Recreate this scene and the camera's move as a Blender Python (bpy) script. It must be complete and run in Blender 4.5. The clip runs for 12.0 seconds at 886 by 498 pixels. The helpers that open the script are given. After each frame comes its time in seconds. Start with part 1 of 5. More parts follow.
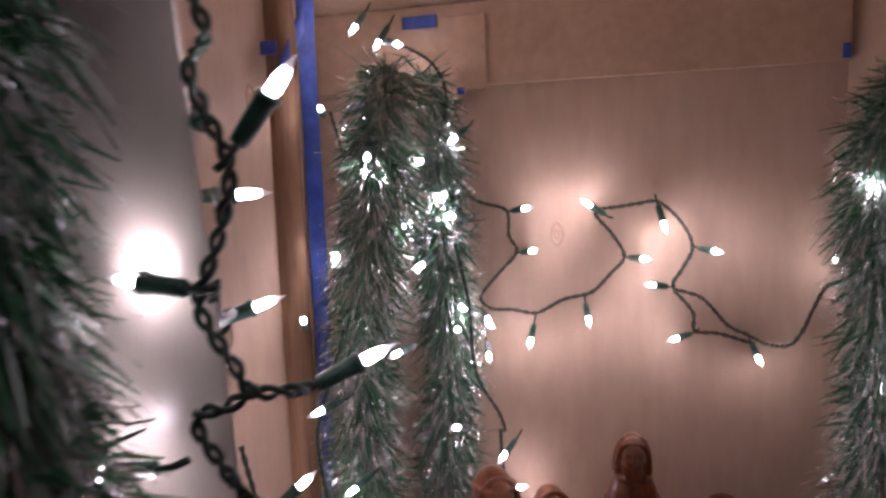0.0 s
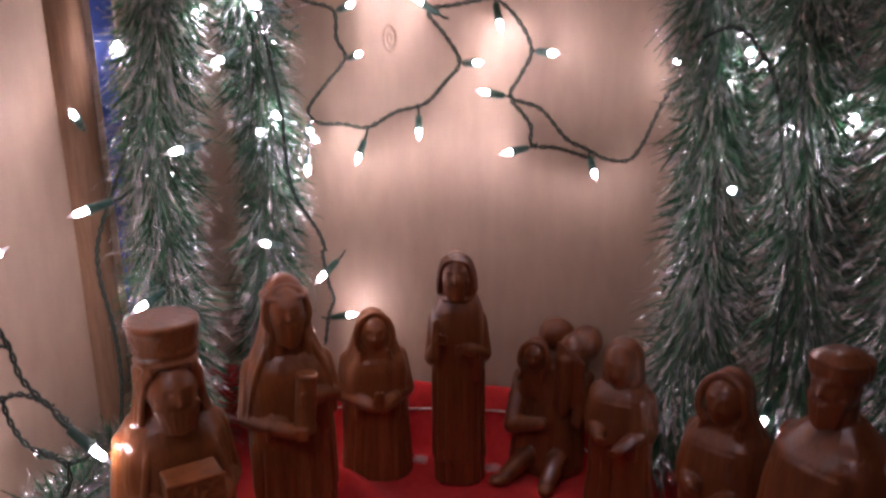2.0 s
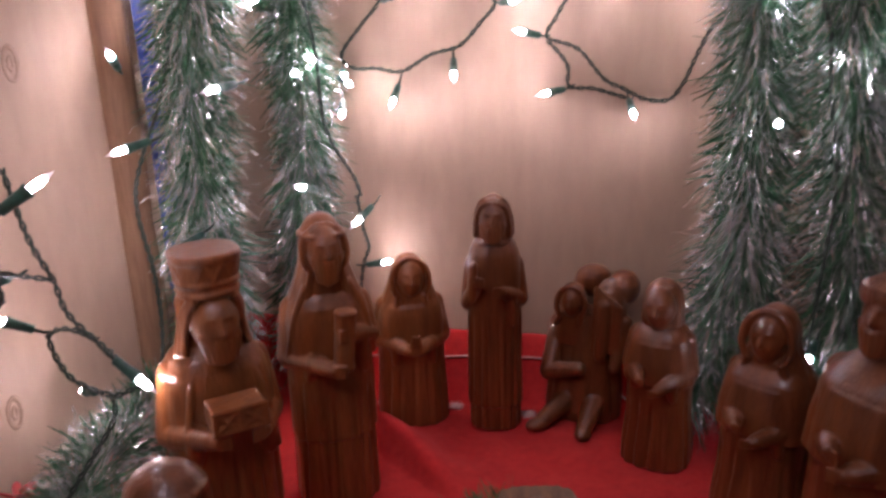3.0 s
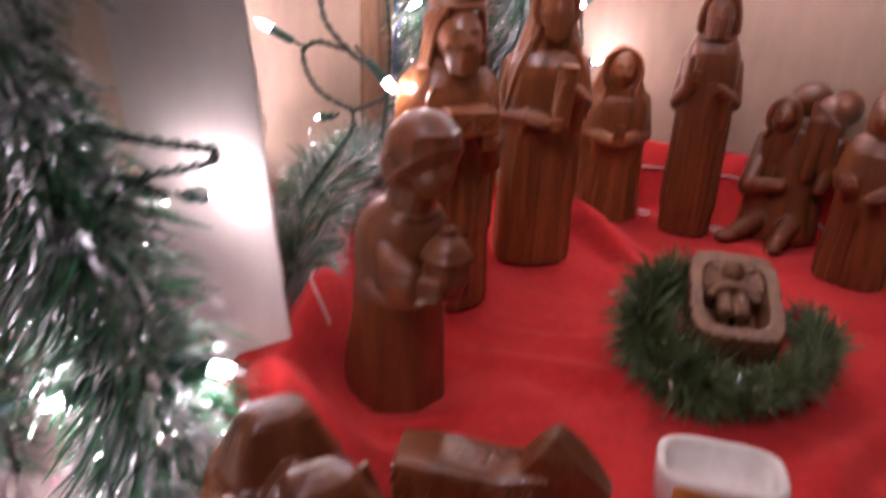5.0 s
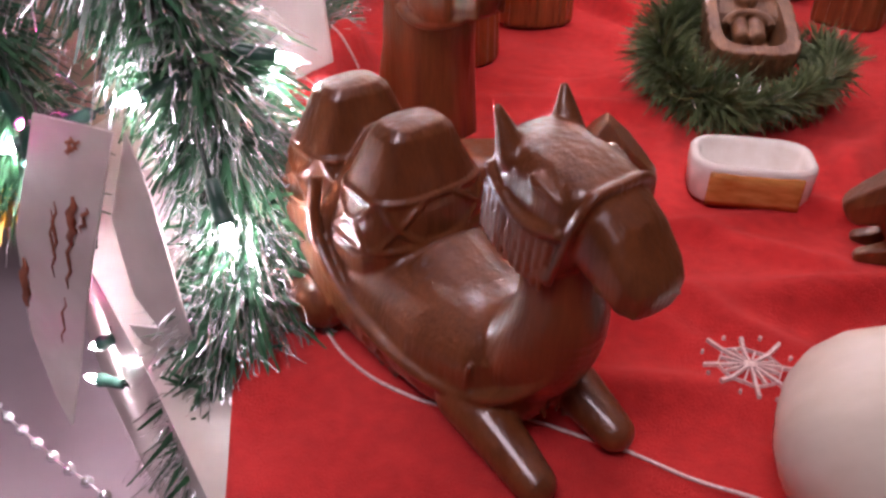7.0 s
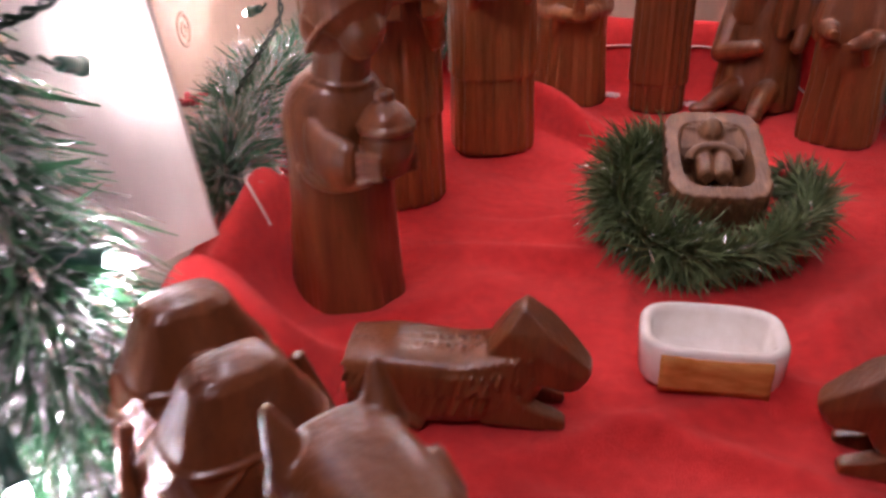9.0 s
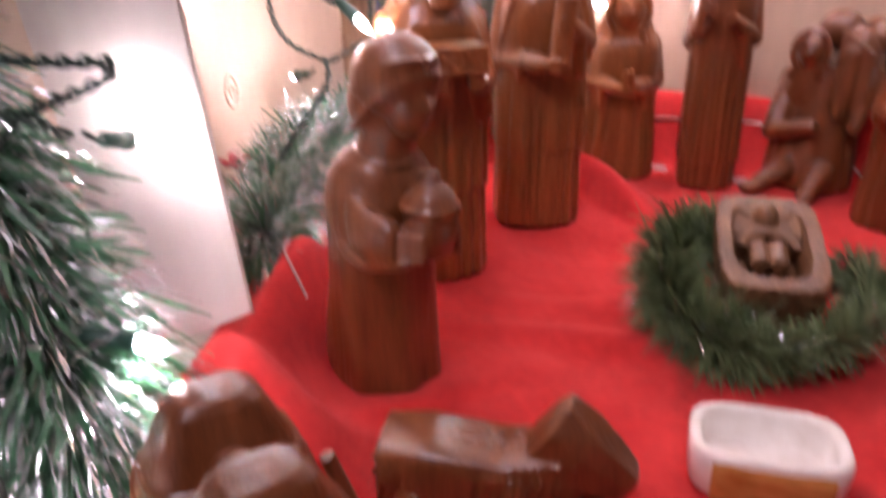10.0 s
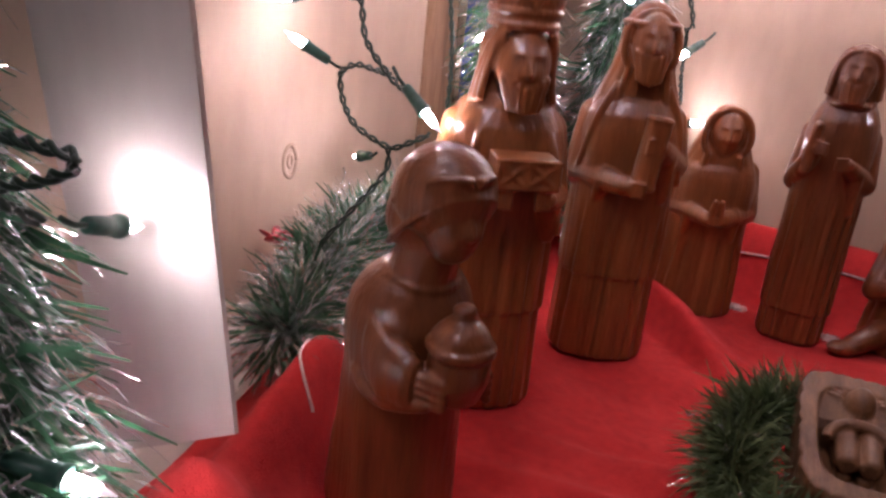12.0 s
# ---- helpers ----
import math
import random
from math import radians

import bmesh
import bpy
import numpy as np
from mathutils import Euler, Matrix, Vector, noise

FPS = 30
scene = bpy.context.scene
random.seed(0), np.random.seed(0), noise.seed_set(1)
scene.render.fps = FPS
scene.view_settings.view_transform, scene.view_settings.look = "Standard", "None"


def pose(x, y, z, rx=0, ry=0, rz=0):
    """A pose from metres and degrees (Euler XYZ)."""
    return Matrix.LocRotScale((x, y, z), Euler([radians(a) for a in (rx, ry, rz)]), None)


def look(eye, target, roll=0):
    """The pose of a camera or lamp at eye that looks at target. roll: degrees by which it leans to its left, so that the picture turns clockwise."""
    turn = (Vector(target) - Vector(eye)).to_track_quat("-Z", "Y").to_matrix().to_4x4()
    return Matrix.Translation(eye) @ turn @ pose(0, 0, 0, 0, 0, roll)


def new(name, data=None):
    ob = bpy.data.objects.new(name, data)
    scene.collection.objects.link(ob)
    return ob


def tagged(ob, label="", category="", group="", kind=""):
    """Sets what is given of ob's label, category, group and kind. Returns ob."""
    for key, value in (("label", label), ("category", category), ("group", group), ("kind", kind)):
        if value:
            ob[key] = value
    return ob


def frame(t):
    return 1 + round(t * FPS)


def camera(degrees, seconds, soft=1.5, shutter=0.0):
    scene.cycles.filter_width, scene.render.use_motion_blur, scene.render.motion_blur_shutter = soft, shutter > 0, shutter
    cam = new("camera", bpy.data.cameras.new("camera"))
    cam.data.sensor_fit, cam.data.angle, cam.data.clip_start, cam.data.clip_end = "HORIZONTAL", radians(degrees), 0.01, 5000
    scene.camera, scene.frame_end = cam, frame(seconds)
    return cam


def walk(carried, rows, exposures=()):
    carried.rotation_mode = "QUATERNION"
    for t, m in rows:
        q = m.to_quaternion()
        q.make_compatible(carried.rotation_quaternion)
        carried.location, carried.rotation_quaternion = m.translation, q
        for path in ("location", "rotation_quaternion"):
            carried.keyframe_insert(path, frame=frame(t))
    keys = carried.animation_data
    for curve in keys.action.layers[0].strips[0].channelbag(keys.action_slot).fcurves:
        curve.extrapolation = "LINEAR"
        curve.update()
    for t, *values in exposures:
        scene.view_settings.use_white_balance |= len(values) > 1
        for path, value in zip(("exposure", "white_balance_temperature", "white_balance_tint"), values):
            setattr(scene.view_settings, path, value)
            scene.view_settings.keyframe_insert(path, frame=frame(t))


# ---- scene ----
cam = camera(60.0, 12.0, soft=2.7, shutter=0.8)
PATH = [
    (0, (0.034, -0.816, 0.499), (-0.526, 1.091, 0.272), -2.2),
    (0.5, (0.064, -0.784, 0.5), (-0.543, 1.111, 0.298), -2.9),
    (1, (0.095, -0.762, 0.467), (-0.427, 1.14, 0.135), -2.2),
    (1.5, (0.113, -0.744, 0.427), (-0.357, 1.146, -0.026), -1.5),
    (2, (0.137, -0.734, 0.41), (-0.29, 1.151, -0.102), -0.9),
    (2.5, (0.134, -0.736, 0.397), (-0.316, 1.132, -0.157), -1.4),
    (4.5, (0.111, -0.778, 0.32), (-0.623, 0.939, -0.398), 1.1),
    (5, (0.107, -0.817, 0.286), (-0.711, 0.815, -0.533), 2.6),
    (5.5, (0.1, -0.863, 0.257), (-0.689, 0.73, -0.661), 2.6),
    (6, (0.094, -0.888, 0.228), (-0.58, 0.628, -0.888), 1.6),
    (6.5, (0.087, -0.883, 0.22), (-0.553, 0.627, -0.925), 1.1),
    (8.5, (0.108, -0.854, 0.238), (-0.631, 0.708, -0.769), -2.8),
    (9, (0.11, -0.782, 0.235), (-0.637, 0.805, -0.726), -2.2),
    (9.5, (0.102, -0.768, 0.226), (-0.612, 0.794, -0.799), -1.6),
    (10, (0.098, -0.766, 0.243), (-0.75, 0.838, -0.599), -0.9),
    (10.5, (0.092, -0.744, 0.254), (-0.869, 0.862, -0.453), 2.2),
    (11, (0.095, -0.736, 0.251), (-0.934, 0.835, -0.437), 5.8),
    (11.5, (0.09, -0.72, 0.251), (-0.957, 0.84, -0.434), 5.7),
    (12, (0.079, -0.709, 0.25), (-0.957, 0.859, -0.435), 6.2),
]
walk(cam, [(t, look(eye, target, roll)) for t, eye, target, roll in PATH],
     exposures=[(0.0, -0.72), (1.0, -0.7), (2.5, -0.2), (4.5, 0.6), (5.0, 0.85), (5.5, 1.1), (6.5, 1.52), (8.5, 1.22), (9.0, 1.3), (9.5, 1.58), (10.5, 1.55), (11.0, 0.95), (12.0, 0.6)])

# ---- world and added room fill ----
world = bpy.data.worlds.new("room_air")
scene.world = world
world.use_nodes = True
world.node_tree.nodes["Background"].inputs[0].default_value = (0.9, 0.75, 0.68, 1)
world.node_tree.nodes["Background"].inputs[1].default_value = 0.0
BULB_POWER = 210.0
FILL_POWER = 6.2


# ---- materials ----
def mat(name, base, rough=0.6, metal=0.0, spec=0.5):
    m = bpy.data.materials.new(name)
    m.use_nodes = True
    b = m.node_tree.nodes["Principled BSDF"]
    b.inputs["Base Color"].default_value = (*base, 1)
    b.inputs["Roughness"].default_value = rough
    b.inputs["Metallic"].default_value = metal
    b.inputs["Specular IOR Level"].default_value = spec
    return m


def noisy(m, c1, c2, scale=(40, 40, 40), detail=6.0, bump=0.0, bump_scale=None, lo=0.3, hi=0.7, fine=0.0, rough=None):
    """Two-colour variation over the object's own space, at two scales, with a fine relief."""
    t = m.node_tree
    b = t.nodes["Principled BSDF"]
    co = t.nodes.new("ShaderNodeTexCoord")
    mp = t.nodes.new("ShaderNodeMapping")
    mp.inputs["Scale"].default_value = scale
    t.links.new(co.outputs["Object"], mp.inputs["Vector"])
    n = t.nodes.new("ShaderNodeTexNoise")
    n.inputs["Scale"].default_value = 1.0
    n.inputs["Detail"].default_value = detail
    n.inputs["Roughness"].default_value = 0.6
    t.links.new(mp.outputs[0], n.inputs["Vector"])
    r = t.nodes.new("ShaderNodeValToRGB")
    r.color_ramp.elements[0].position, r.color_ramp.elements[1].position = lo, hi
    r.color_ramp.elements[0].color, r.color_ramp.elements[1].color = (*c1, 1), (*c2, 1)
    t.links.new(n.outputs[0], r.inputs[0])
    out = r.outputs[0]
    if fine:
        n2 = t.nodes.new("ShaderNodeTexNoise")
        n2.inputs["Scale"].default_value = 9.0
        n2.inputs["Detail"].default_value = 4.0
        t.links.new(mp.outputs[0], n2.inputs["Vector"])
        mx = t.nodes.new("ShaderNodeMix")
        mx.data_type, mx.blend_type = "RGBA", "OVERLAY"
        mx.inputs[0].default_value = fine
        t.links.new(out, mx.inputs[6])
        t.links.new(n2.outputs[0], mx.inputs[7])
        out = mx.outputs[2]
    t.links.new(out, b.inputs["Base Color"])
    if bump:
        n3 = t.nodes.new("ShaderNodeTexNoise")
        n3.inputs["Scale"].default_value = 1.0
        n3.inputs["Detail"].default_value = 5.0
        mp3 = t.nodes.new("ShaderNodeMapping")
        mp3.inputs["Scale"].default_value = bump_scale or scale
        t.links.new(co.outputs["Object"], mp3.inputs["Vector"])
        t.links.new(mp3.outputs[0], n3.inputs["Vector"])
        bp = t.nodes.new("ShaderNodeBump")
        bp.inputs["Strength"].default_value = bump
        bp.inputs["Distance"].default_value = 0.002
        t.links.new(n3.outputs[0], bp.inputs["Height"])
        t.links.new(bp.outputs[0], b.inputs["Normal"])
    if rough:
        mr = t.nodes.new("ShaderNodeMapRange")
        mr.inputs[3].default_value, mr.inputs[4].default_value = rough
        t.links.new(n.outputs[0], mr.inputs[0])
        t.links.new(mr.outputs[0], b.inputs["Roughness"])
    return m


def glowing(name, colour, power, filament=False):
    m = bpy.data.materials.new(name)
    m.use_nodes = True
    b = m.node_tree.nodes["Principled BSDF"]
    b.inputs["Base Color"].default_value = (0.9, 0.9, 0.9, 1)
    b.inputs["Roughness"].default_value = 0.15
    b.inputs["Emission Color"].default_value = (*colour, 1)
    b.inputs["Emission Strength"].default_value = power
    if filament:
        # the filament sits low in the glass; the drawn-out tip is only faintly lit
        t = m.node_tree
        co, sep, mr = t.nodes.new("ShaderNodeTexCoord"), t.nodes.new("ShaderNodeSeparateXYZ"), t.nodes.new("ShaderNodeMapRange")
        mr.inputs[1].default_value, mr.inputs[2].default_value = 0.029, 0.034
        mr.inputs[3].default_value, mr.inputs[4].default_value = power, power * 0.002
        t.links.new(co.outputs["Object"], sep.inputs[0])
        t.links.new(sep.outputs[2], mr.inputs[0])
        t.links.new(mr.outputs[0], b.inputs["Emission Strength"])
    return m


WOOD = noisy(mat("carved_wood", (0.2, 0.08, 0.03), 0.32, 0.0, 0.4), (0.085, 0.024, 0.008), (0.205, 0.064, 0.020), (120, 120, 12), 6, 0.35, (420, 420, 30), 0.25, 0.78, 0.25, (0.26, 0.42))
WOOD_WARM = noisy(mat("carved_wood_warm", (0.26, 0.10, 0.035), 0.32, 0.0, 0.4), (0.140, 0.043, 0.013), (0.310, 0.106, 0.034), (120, 120, 12), 6, 0.35, (420, 420, 30), 0.25, 0.78, 0.25, (0.24, 0.40))
for wood in (WOOD, WOOD_WARM):
    wood.node_tree.nodes["Principled BSDF"].inputs["Coat Weight"].default_value = 0.55
    wood.node_tree.nodes["Principled BSDF"].inputs["Coat Roughness"].default_value = 0.14
WOOD_PALE = noisy(mat("carved_wood_pale", (0.3, 0.15, 0.06), 0.5), (0.075, 0.031, 0.012), (0.21, 0.098, 0.040), (120, 40, 90), 5, 0.4, (500, 60, 300), 0.3, 0.7, 0.4)
BOARD = noisy(mat("tan_board", (0.55, 0.36, 0.22), 0.62), (0.47, 0.335, 0.235), (0.55, 0.405, 0.295), (7, 7, 2.2), 6, 0.12, (60, 60, 9), 0.3, 0.7, 0.18)
BOARD_PALE = noisy(mat("pale_board", (0.5, 0.44, 0.36), 0.3), (0.46, 0.415, 0.36), (0.54, 0.49, 0.43), (10, 10, 2.5), 5, 0.08, (50, 50, 8), 0.3, 0.7, 0.1)
BOARD_KNOT = noisy(mat("knot_wood", (0.42, 0.29, 0.2), 0.6), (0.40, 0.275, 0.185), (0.49, 0.35, 0.25), (60, 60, 60), 4)
BARK = noisy(mat("dark_brown_board", (0.2, 0.11, 0.06), 0.7), (0.12, 0.06, 0.03), (0.3, 0.17, 0.09), (70, 70, 5), 6, 0.4, (200, 200, 10), 0.3, 0.7, 0.3)
CARD = noisy(mat("brown_cardboard", (0.42, 0.28, 0.17), 0.8), (0.45, 0.31, 0.20), (0.56, 0.40, 0.28), (9, 9, 9), 6, 0.15, (80, 80, 80), 0.3, 0.7, 0.2)
CLOTH = noisy(mat("red_felt", (0.5, 0.02, 0.02), 0.9, 0.0, 0.15), (0.44, 0.017, 0.018), (0.61, 0.040, 0.038), (16, 16, 16), 8, 0.7, (1100, 1100, 1100), 0.25, 0.75, 0.3)
CLOTH.node_tree.nodes["Principled BSDF"].inputs["Sheen Weight"].default_value = 0.12
CLOTH.node_tree.nodes["Principled BSDF"].inputs["Sheen Tint"].default_value = (1.0, 0.45, 0.4, 1)
THREAD = noisy(mat("white_thread", (0.8, 0.62, 0.58), 0.85), (0.6, 0.4, 0.38), (0.82, 0.7, 0.66), (600, 600, 600), 2, 0.4)
NEEDLE = noisy(mat("green_needles", (0.03, 0.1, 0.045), 0.33), (0.012, 0.058, 0.024), (0.052, 0.170, 0.075), (75, 75, 75), 4)
NEEDLE_LIGHT = noisy(mat("light_green_needles", (0.08, 0.15, 0.07), 0.5), (0.045, 0.082, 0.028), (0.165, 0.215, 0.090), (75, 75, 75), 4)
TINSEL = mat("silver_tinsel", (0.90, 0.93, 0.93), 0.27, 0.85)
CORE = noisy(mat("garland_core", (0.05, 0.08, 0.05), 0.8), (0.02, 0.04, 0.02), (0.07, 0.1, 0.06), (300, 300, 300), 3)
WIRE = noisy(mat("green_wire", (0.012, 0.03, 0.018), 0.4), (0.008, 0.02, 0.012), (0.02, 0.045, 0.028), (200, 200, 200), 2)
SOCKET = noisy(mat("green_socket", (0.02, 0.075, 0.05), 0.35), (0.012, 0.05, 0.035), (0.03, 0.1, 0.07), (150, 150, 150), 2)
BULB = glowing("lit_clear_bulb", (1.0, 0.84, 1.0), BULB_POWER, True)
PINK_BULB = glowing("lit_pink_bulb", (1.0, 0.06, 0.38), 40.0, True)
TAPE = noisy(mat("blue_tape", (0.05, 0.1, 0.42), 0.55), (0.035, 0.07, 0.3), (0.07, 0.13, 0.5), (60, 60, 60), 4, 0.2)
CERAMIC = noisy(mat("white_ceramic", (0.78, 0.74, 0.68), 0.18), (0.7, 0.65, 0.58), (0.82, 0.79, 0.74), (80, 80, 80), 4)
OCHRE = noisy(mat("ochre_glaze", (0.5, 0.2, 0.05), 0.25), (0.36, 0.12, 0.02), (0.62, 0.29, 0.09), (60, 60, 220), 5, 0.3, (90, 90, 400))
PETAL = noisy(mat("ivory_porcelain", (0.72, 0.66, 0.55), 0.4), (0.62, 0.56, 0.45), (0.76, 0.7, 0.6), (20, 50, 20), 4, 0.15)
RED_BERRY = noisy(mat("red_berry", (0.3, 0.01, 0.012), 0.35), (0.20, 0.006, 0.008), (0.34, 0.012, 0.015), (100, 100, 100), 2)
PAPER = noisy(mat("printed_paper", (0.78, 0.74, 0.7), 0.4), (0.7, 0.65, 0.6), (0.84, 0.8, 0.76), (30, 30, 30), 4)
PAPER.node_tree.nodes["Principled BSDF"].inputs["Transmission Weight"].default_value = 0.35
PRINT = noisy(mat("brown_print", (0.35, 0.12, 0.06), 0.6), (0.25, 0.09, 0.05), (0.45, 0.16, 0.09), (200, 200, 200), 3)
GOLD = mat("gold_foil", (0.62, 0.40, 0.10), 0.3, 0.85)
SILVER = mat("silver_beads", (0.86, 0.86, 0.88), 0.25, 0.8)
TABLE = noisy(mat("mauve_tabletop", (0.5, 0.42, 0.44), 0.5), (0.42, 0.35, 0.37), (0.52, 0.44, 0.46), (6, 6, 6), 5, 0.1)
# kept dark so that the unseen room shell bounces little light
PLASTER = noisy(mat("dark_shell_plaster", (0.2, 0.17, 0.14), 0.9), (0.17, 0.145, 0.12), (0.23, 0.195, 0.16), (4, 4, 4), 5)


# ---- mesh helpers ----
def mesh_of(bm, name, material, smooth=True):
    me = bpy.data.meshes.new(name)
    bmesh.ops.recalc_face_normals(bm, faces=bm.faces)
    bm.to_mesh(me)
    bm.free()
    me.materials.append(material)
    if smooth:
        me.shade_smooth()
    return me


def thing(name, at=(0, 0, 0), rz=0.0, **tags):
    ob = new(name)
    ob.matrix_basis = pose(*at, 0, 0, rz)
    return tagged(ob, **tags)


def part(name, bm, material, parent=None, label="", smooth=True):
    ob = new(name, mesh_of(bm, name, material, smooth) if isinstance(bm, bmesh.types.BMesh) else bm)
    ob.parent = parent
    return tagged(ob, label=label)


def box(bm, lo, hi, m=Matrix(), bevel=0.0):
    made = bmesh.ops.create_cube(bm, size=1, matrix=m @ Matrix.Translation([(a + b) / 2 for a, b in zip(lo, hi)]) @ Matrix.Diagonal((*[abs(b - a) for a, b in zip(lo, hi)], 1)))
    if bevel:
        edges = {e for v in made["verts"] for e in v.link_edges}
        bmesh.ops.bevel(bm, geom=list(edges), offset=bevel, segments=2, affect="EDGES", profile=0.6)
    return bm


def blob(bm, c, r, rx=0, ry=0, rz=0, n=20):
    bmesh.ops.create_uvsphere(bm, u_segments=n, v_segments=max(8, n // 2), radius=1, matrix=pose(*c, rx, ry, rz) @ Matrix.Diagonal((*(r if isinstance(r, tuple) else (r, r, r)), 1)))


def limb(bm, a, b, r0, r1, n=14, flat=1.0):
    """A tapered round-ended limb from a to b."""
    a, b = Vector(a), Vector(b)
    turn = (b - a).to_track_quat("Z", "Y").to_matrix().to_4x4()
    long = (b - a).length
    rings = []
    for k in range(5):
        g = math.pi / 2 * k / 5
        rings.append((-r0 * math.cos(g), r0 * math.sin(g) if k else r0 * 0.05))
    rings += [(long * s, r0 + (r1 - r0) * s) for s in (0, 0.5, 1)]
    for k in range(1, 6):
        g = math.pi / 2 * k / 5
        rings.append((long + r1 * math.sin(g), max(r1 * math.cos(g), r1 * 0.05)))
    loft(bm, [[(r * math.cos(q), r * flat * math.sin(q), z) for q in (2 * math.pi * i / n for i in range(n))] for z, r in rings], Matrix.Translation(a) @ turn)


def loft(bm, rings, m=Matrix(), closed=True):
    """Joins rings of equal count into a skin, with caps."""
    vs = [[bm.verts.new(m @ Vector(p)) for p in ring] for ring in rings]
    n = len(vs[0])
    for a, b in zip(vs, vs[1:]):
        for i in range(n if closed else n - 1):
            bm.faces.new((a[i], a[(i + 1) % n], b[(i + 1) % n], b[i]))
    if closed:
        bm.faces.new(vs[0][::-1])
        bm.faces.new(vs[-1])
    return bm


def tube(bm, pts, r, n=6):
    """A round tube through points."""
    pts = [Vector(p) for p in pts]
    up, rings = Vector((0.31, 0.22, 0.92)), []
    for i, p in enumerate(pts):
        d = (pts[min(i + 1, len(pts) - 1)] - pts[max(i - 1, 0)]).normalized()
        s = d.cross(up)
        s = s.normalized() if s.length > 1e-4 else d.orthogonal().normalized()
        q = s.cross(d)
        rr = r(i / max(1, len(pts) - 1)) if callable(r) else r
        rings.append([p + s * rr * math.cos(2 * math.pi * k / n) + q * rr * math.sin(2 * math.pi * k / n) for k in range(n)])
    return loft(bm, rings)


def spline(pts, per=10):
    """Points of a smooth curve through pts."""
    pts = [Vector(p) for p in pts]
    out = []
    for i in range(len(pts) - 1):
        p0, p1, p2, p3 = pts[max(i - 1, 0)], pts[i], pts[i + 1], pts[min(i + 2, len(pts) - 1)]
        for k in range(per):
            t = k / per
            out.append(0.5 * (2 * p1 + (p2 - p0) * t + (2 * p0 - 5 * p1 + 4 * p2 - p3) * t * t + (3 * p1 - p0 - 3 * p2 + p3) * t**3))
    return out + [pts[-1]]


def ring_of(z, cx, cy, rx, ry, n=48, folds=0.0, k=9, phase=0.0, power=2.4):
    out = []
    for i in range(n):
        q = 2 * math.pi * i / n
        c, s = math.cos(q), math.sin(q)
        rr = (abs(c) ** power + abs(s) ** power) ** (-1 / power)
        rr *= 1 + folds * (abs(math.sin(k * q / 2 + phase)) - 0.6)
        out.append((cx + rx * rr * c, cy + ry * rr * s, z))
    return out


# ---- ground of the display: the red cloth's height over the board ----
def smooth_step(a, b, v):
    t = min(1, max(0, (v - a) / (b - a)))
    return t * t * (3 - 2 * t)


def hill(x, y, cx, cy, sx, sy, turn=0.0):
    c, s = math.cos(radians(turn)), math.sin(radians(turn))
    dx, dy = x - cx, y - cy
    u, v = (dx * c + dy * s) / sx, (-dx * s + dy * c) / sy
    return math.exp(-(u * u + v * v))


def cloth_left(y):
    ys = [-0.95, -0.85, -0.76, -0.70, -0.62, -0.55, -0.42, -0.30, 0.0]
    xs = [0.05, 0.01, -0.042, -0.082, -0.145, -0.192, -0.235, -0.285, -0.30]
    return float(np.interp(y, ys, xs))


def cloth_right(y):
    return min(0.46, 0.19 - 1.4 * y)


def ledge(x, y, a, b, high, far):
    """A fold that stands up along the line from a to b, steep on its left and easy on its right, lower towards b."""
    ax, ay = a
    dx, dy = b[0] - ax, b[1] - ay
    ln = math.hypot(dx, dy)
    s = ((x - ax) * dx + (y - ay) * dy) / ln / ln
    d = (-(x - ax) * dy + (y - ay) * dx) / ln
    if s < -0.35 or s > 1.1:
        return 0.0
    h = high * smooth_step(-0.35, 0.02, s) * (1 - smooth_step(0.0, 1.1, s) * 0.92)
    return h * (smooth_step(-0.006, 0.004, d) if d < 0.004 else math.exp(-((d - 0.004) / far) ** 2))


